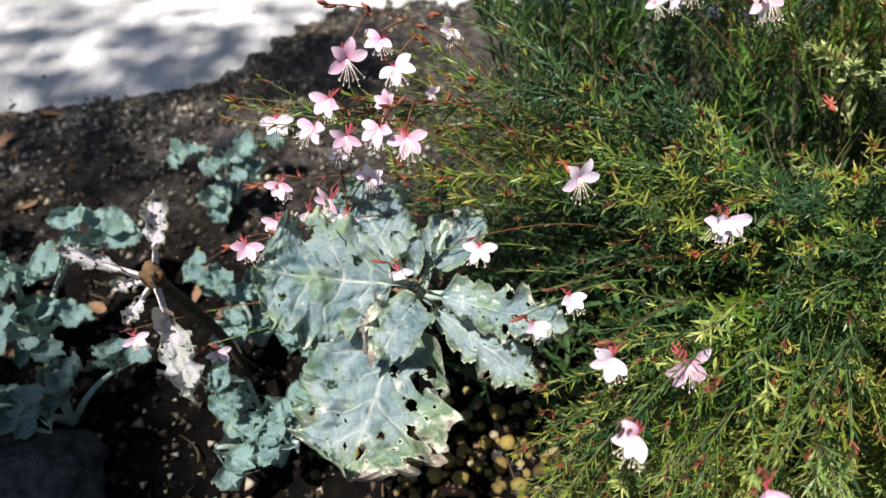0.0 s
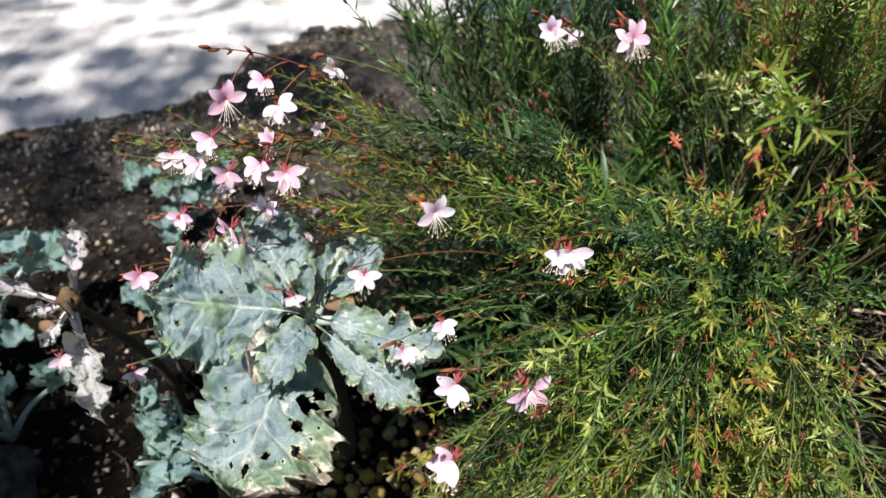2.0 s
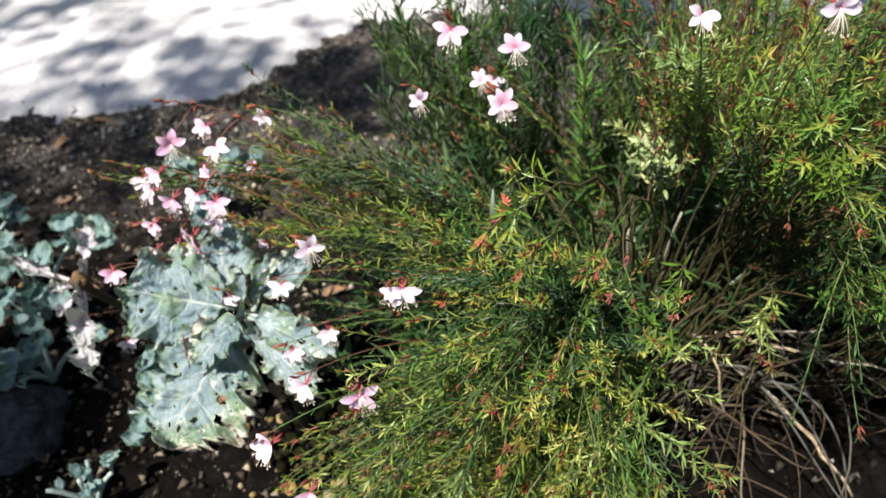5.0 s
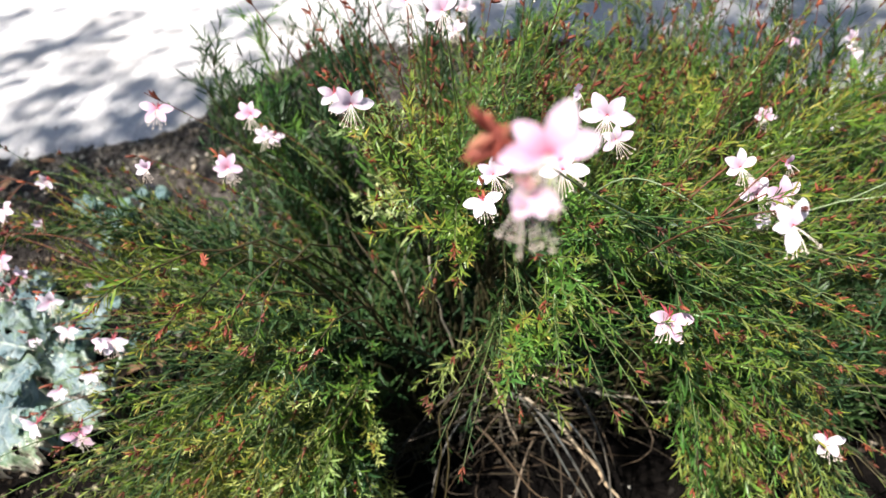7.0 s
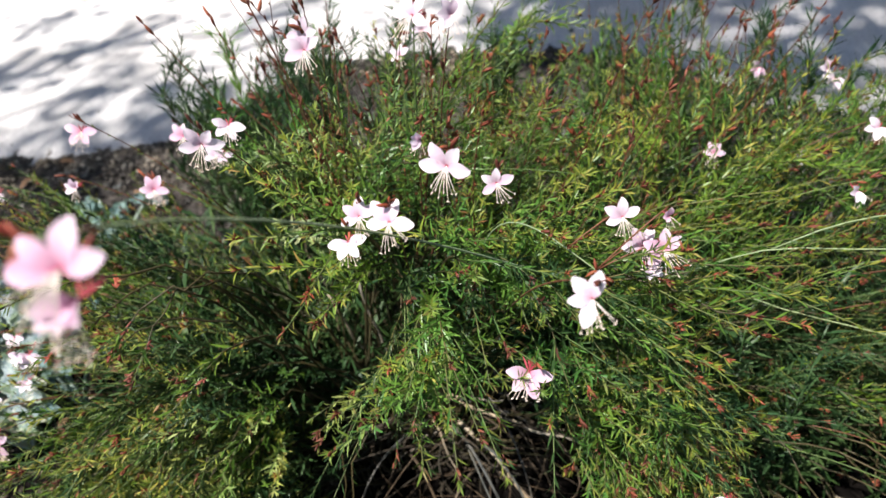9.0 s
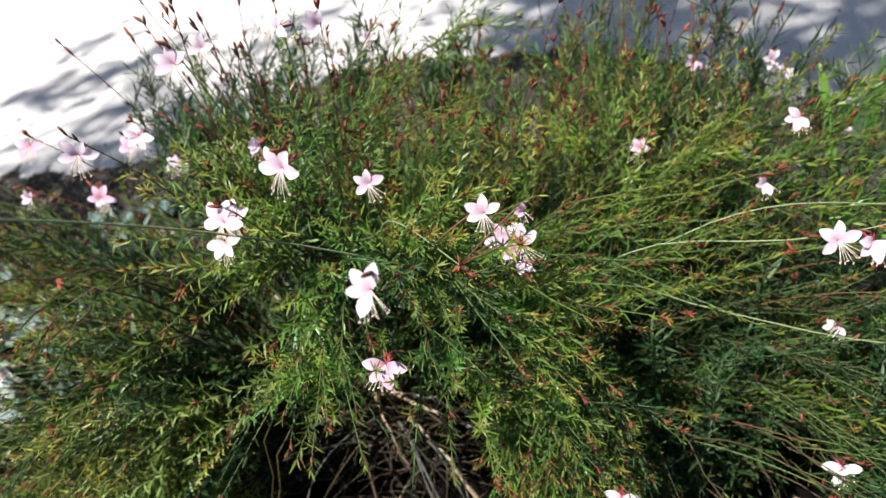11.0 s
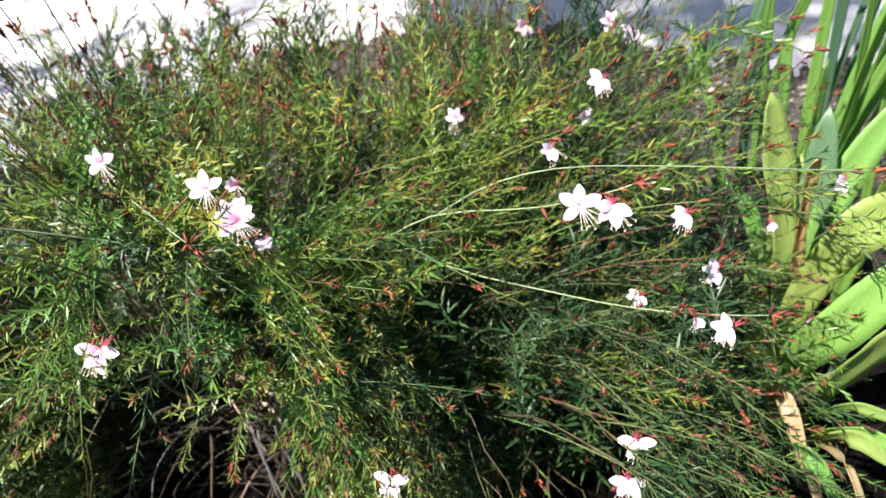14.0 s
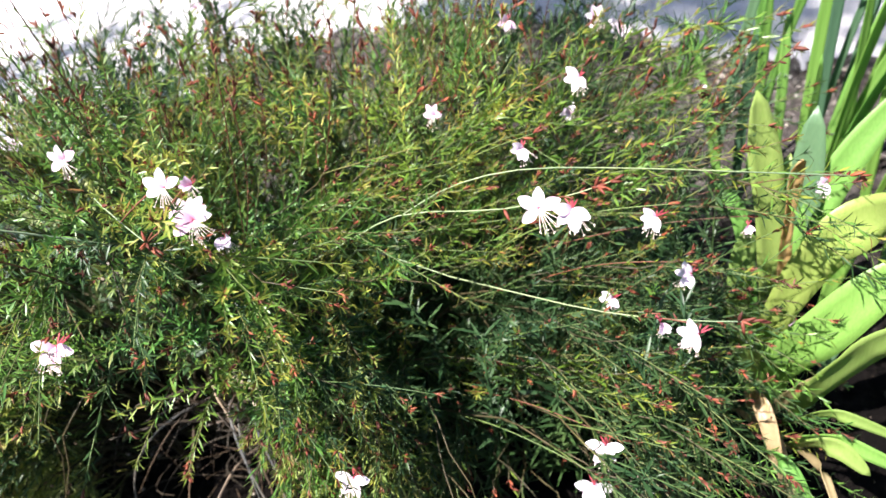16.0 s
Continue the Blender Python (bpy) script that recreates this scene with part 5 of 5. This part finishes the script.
# ---- stones, litter ----
def stone_mesh(name, seed, mat, squash=0.75):
    bm = bmesh.new()
    bmesh.ops.create_icosphere(bm, subdivisions=4 if name == "rock" else 1, radius=1.0)
    for v in bm.verts:
        k = 1 + 0.22 * noise.noise(v.co * 1.3 + Vector((seed * 7, 0, 0)))
        if name == "rock":
            k += 0.16 * noise.noise(v.co * 3.1) + 0.06 * noise.noise(v.co * 9.0)
        v.co = Vector((v.co.x * k, v.co.y * k * 0.85, v.co.z * k * squash))
    for f in bm.faces:
        f.smooth = True
    me = bpy.data.meshes.new(name)
    bm.to_mesh(me)
    bm.free()
    me.materials.append(mat)
    return me


ROCKS = [stone_mesh("rock", k, M_ROCK, 0.6) for k in range(2)]
for x, y, size, m in ((-0.43, 0.56, 0.085, 0), (-0.62, 0.50, 0.06, 1), (-0.30, 1.30, 0.04, 1)):
    ob = tagged(new("rock", ROCKS[m]), "dark blue-grey rough stone half sunk in soil", "stone", "stones in the bed")
    ob.matrix_world = pose(x, y, soil_z(x, y) + size * 0.12, rand(-9, 9), rand(-9, 9), rand(0, 360)) @ Matrix.Scale(size, 4)


def bent_leaf_mesh(seed):
    s = Shape()
    r = np.random.default_rng(seed)
    nu, nv = 8, 5
    verts = []
    for i in range(nu):
        u = i / (nu - 1)
        w = 0.42 * math.sin(math.pi * min(0.98, u * 0.96 + 0.03)) ** 0.8
        for j in range(nv):
            v = 2 * j / (nv - 1) - 1
            verts.append((v * w * 0.5, u - 0.5, 0.16 * v * v * w * r.uniform(0.7, 1.3) + 0.10 * math.sin(u * 4 + seed)))
    s.put(verts, [(i * nv + j, i * nv + j + 1, (i + 1) * nv + j + 1, (i + 1) * nv + j) for i in range(nu - 1) for j in range(nv - 1)])
    return s.mesh("dead_leaf", [M_LITTER])


LITTER = [bent_leaf_mesh(k) for k in range(4)]
for k in range(58):
    x, y = (rand(-0.75, 0.3), rand(0.42, 1.5)) if k < 46 else (rand(0.1, 0.4), rand(0.4, 0.7))
    ob = tagged(new("dead_leaf", LITTER[k % 4]), "curled brown dead leaf lying on soil", "leaf", "fallen leaves")
    size = rand(0.02, 0.06)
    ob.matrix_world = pose(x, y, soil_z(x, y) + 0.006, rand(-12, 12), rand(-12, 12), rand(0, 360)) @ Matrix.Scale(size, 4)
for k in range(64):
    x, y = rand(-0.75, 0.35), rand(0.42, 1.45)
    a, ln = rand(0, 6.28), rand(0.03, 0.11)
    z = soil_z(x, y) + 0.004
    s = Shape()
    d = np.array([math.cos(a), math.sin(a), 0])
    s.tube(bezier([-d * ln / 2, np.array([rand(-0.02, 0.02), rand(-0.02, 0.02), 0.006]), d * ln / 2], 6), np.linspace(0.0018, 0.0008, 6), 5)
    ob = part("twig", s, [M_WOOD])
    ob.location = (x, y, z)
    tagged(ob, "thin dry grey-brown twig lying on soil", "twig", "fallen twigs")


def grit():
    """Crumbs of soil, bark and fine gravel too many to count."""
    s = Shape()
    base = np.array([(1, 0, 0), (-0.5, 0.85, 0), (-0.5, -0.85, 0), (0, 0, 0.8), (0.1, 0, -0.6)])
    tri = [(0, 1, 3), (1, 2, 3), (2, 0, 3), (1, 0, 4), (2, 1, 4), (0, 2, 4)]
    for k in range(21000):
        if k < 17000:
            x, y = rand(-1.0, 0.45), rand(0.35, 1.65)
        else:
            x, y = rand(0.3, 1.8), rand(0.3, 1.9)
        if k % 3 == 0:
            x = rand(-1.3, 1.9)
            y = edge_y(x) + 0.02 - abs(RNG.normal(0, 0.1))
        size = 0.002 + 0.009 * RNG.random() ** 3
        if y > edge_y(x):
            size *= 0.5
        a = rand(0, 6.28)
        rot = np.array([[math.cos(a), -math.sin(a), 0], [math.sin(a), math.cos(a), 0], [0, 0, 1]])
        s.put(base * RNG.uniform(0.6, 1.4, (5, 3)) @ rot.T * size + np.array([x, y, soil_z(x, y) + size * 0.3]), tri, 1 if k % 3 == 0 or y + rand(-0.2, 0.2) > 1.25 else 0)
    ob = part("grit", s, [M_GRIT, M_DUST_GRIT], label="loose crumbs of dark soil and pale grit", kind="stuff")
    ob["category"] = "gravel"


M_GRIT = foliage("grit", [(0.0, (0.012, 0.01, 0.008)), (0.55, (0.04, 0.032, 0.026)), (0.88, (0.12, 0.098, 0.078)), (1.0, (0.36, 0.32, 0.27))], rough=0.9, translucent=0.0, spec=0.1)
M_DUST_GRIT = foliage("dusty_grit", [(0.0, (0.05, 0.044, 0.038)), (0.5, (0.13, 0.115, 0.1)), (0.85, (0.26, 0.235, 0.21)), (1.0, (0.48, 0.44, 0.38))], rough=0.9, translucent=0.0, spec=0.1)
grit()

PX, PY = 0.09, 0.56
PEBBLES = [stone_mesh("pebble", 10 + k, M_PEBBLE, 0.8) for k in range(5)]
for k in range(210):
    if k < 44:
        a = k * 2.4
        x, y, size = PX + 0.017 * math.sqrt(k) * math.cos(a), PY + 0.014 * math.sqrt(k) * math.sin(a), rand(0.007, 0.014)
    elif k < 150:
        x, y, size = PX + RNG.normal(0, 0.10), PY + RNG.normal(0, 0.07), rand(0.0035, 0.0095)
    else:
        x, y, size = rand(-0.7, 0.2), rand(0.42, 1.3), rand(0.002, 0.006)
    ob = new("pebble", PEBBLES[k % 5])
    ob.parent = ground
    ob.matrix_basis = pose(x, y, soil_z(x, y) + size * 0.45, rand(0, 40), rand(0, 40), rand(0, 360)) @ Matrix.Scale(size, 4)


# ---- the tree whose shade dapples the bed, beyond the view ----
def shade_tree(foot, label, limbs, leaves):
    """limbs: the end of each, how far its leaves spread, and how many sprigs it bears. leaves: how many to a sprig."""
    T = np.array(foot)
    ob = thing("tree", label, "tree", "shade trees", at=T)
    trunk = Shape()
    trunk.tube(bezier([(0, 0, -0.05), (0.05, -0.05, 2.4), (-0.1, 0.1, 4.6)], 14), np.linspace(0.2, 0.11, 14), 12)
    part("trunk", trunk, [M_BARK], ob)
    crown = Shape()
    for x, y, reach, sprigs in limbs:
        end = np.array([x, y, rand(6.44, 6.56)]) - T
        pts = bezier([(-0.1, 0.1, 4.5), (np.array([-0.1, 0.1, 4.5]) + end) / 2 + np.array([0, 0, 0.5]), end], 9)
        limb = Shape()
        limb.tube(pts, np.linspace(0.06, 0.006, 9), 7)
        part("limb", limb, [M_BARK], ob)
        for m in range(sprigs):
            c = pts[8] + RNG.normal(0, reach, 3) * np.array([1, 1, 0.5])
            n = int(rand(*leaves))
            pos = c + RNG.normal(0, min(0.1, reach), (n, 3))
            crown.leaves(pos, RNG.normal(0, 1, (n, 3)), RNG.normal(0, 1, (n, 3)), RNG.uniform(0.07, 0.12, n), RNG.uniform(0.04, 0.06, n))
    part("crown", crown, [M_TREE], ob, kind="stuff")


shade_tree((2.4, -1.6, 0.0), "tall leafy tree whose crown shades the pavement",
           ((-1.63, -0.25, 0.22, 12), (-1.1, -0.25, 0.22, 13), (-0.55, -0.25, 0.24, 12), (-1.35, 0.17, 0.26, 15), (-0.8, 0.22, 0.28, 14), (-0.2, 0.12, 0.3, 11), (0.0, -0.2, 0.2, 12),
            (0.0, 0.57, 0.3, 18), (-0.9, 0.67, 0.3, 14), (-1.15, -0.58, 0.14, 8), (-0.7, -0.55, 0.12, 6)), (25, 40))
shade_tree((-5.2, -2.8, 0.0), "tall leafy tree that dapples the soil and kale",
           ((-2.7, -1.2, 0.18, 2), (-3.1, -1.75, 0.15, 2), (-2.66, -1.97, 0.07, 11), (-2.8, -1.9, 0.07, 7), (-2.75, -0.85, 0.18, 8), (-3.25, -1.15, 0.2, 4), (-2.35, -0.75, 0.16, 8), (-3.3, -0.6, 0.2, 5), (-2.85, -0.35, 0.2, 4)), (27, 45))
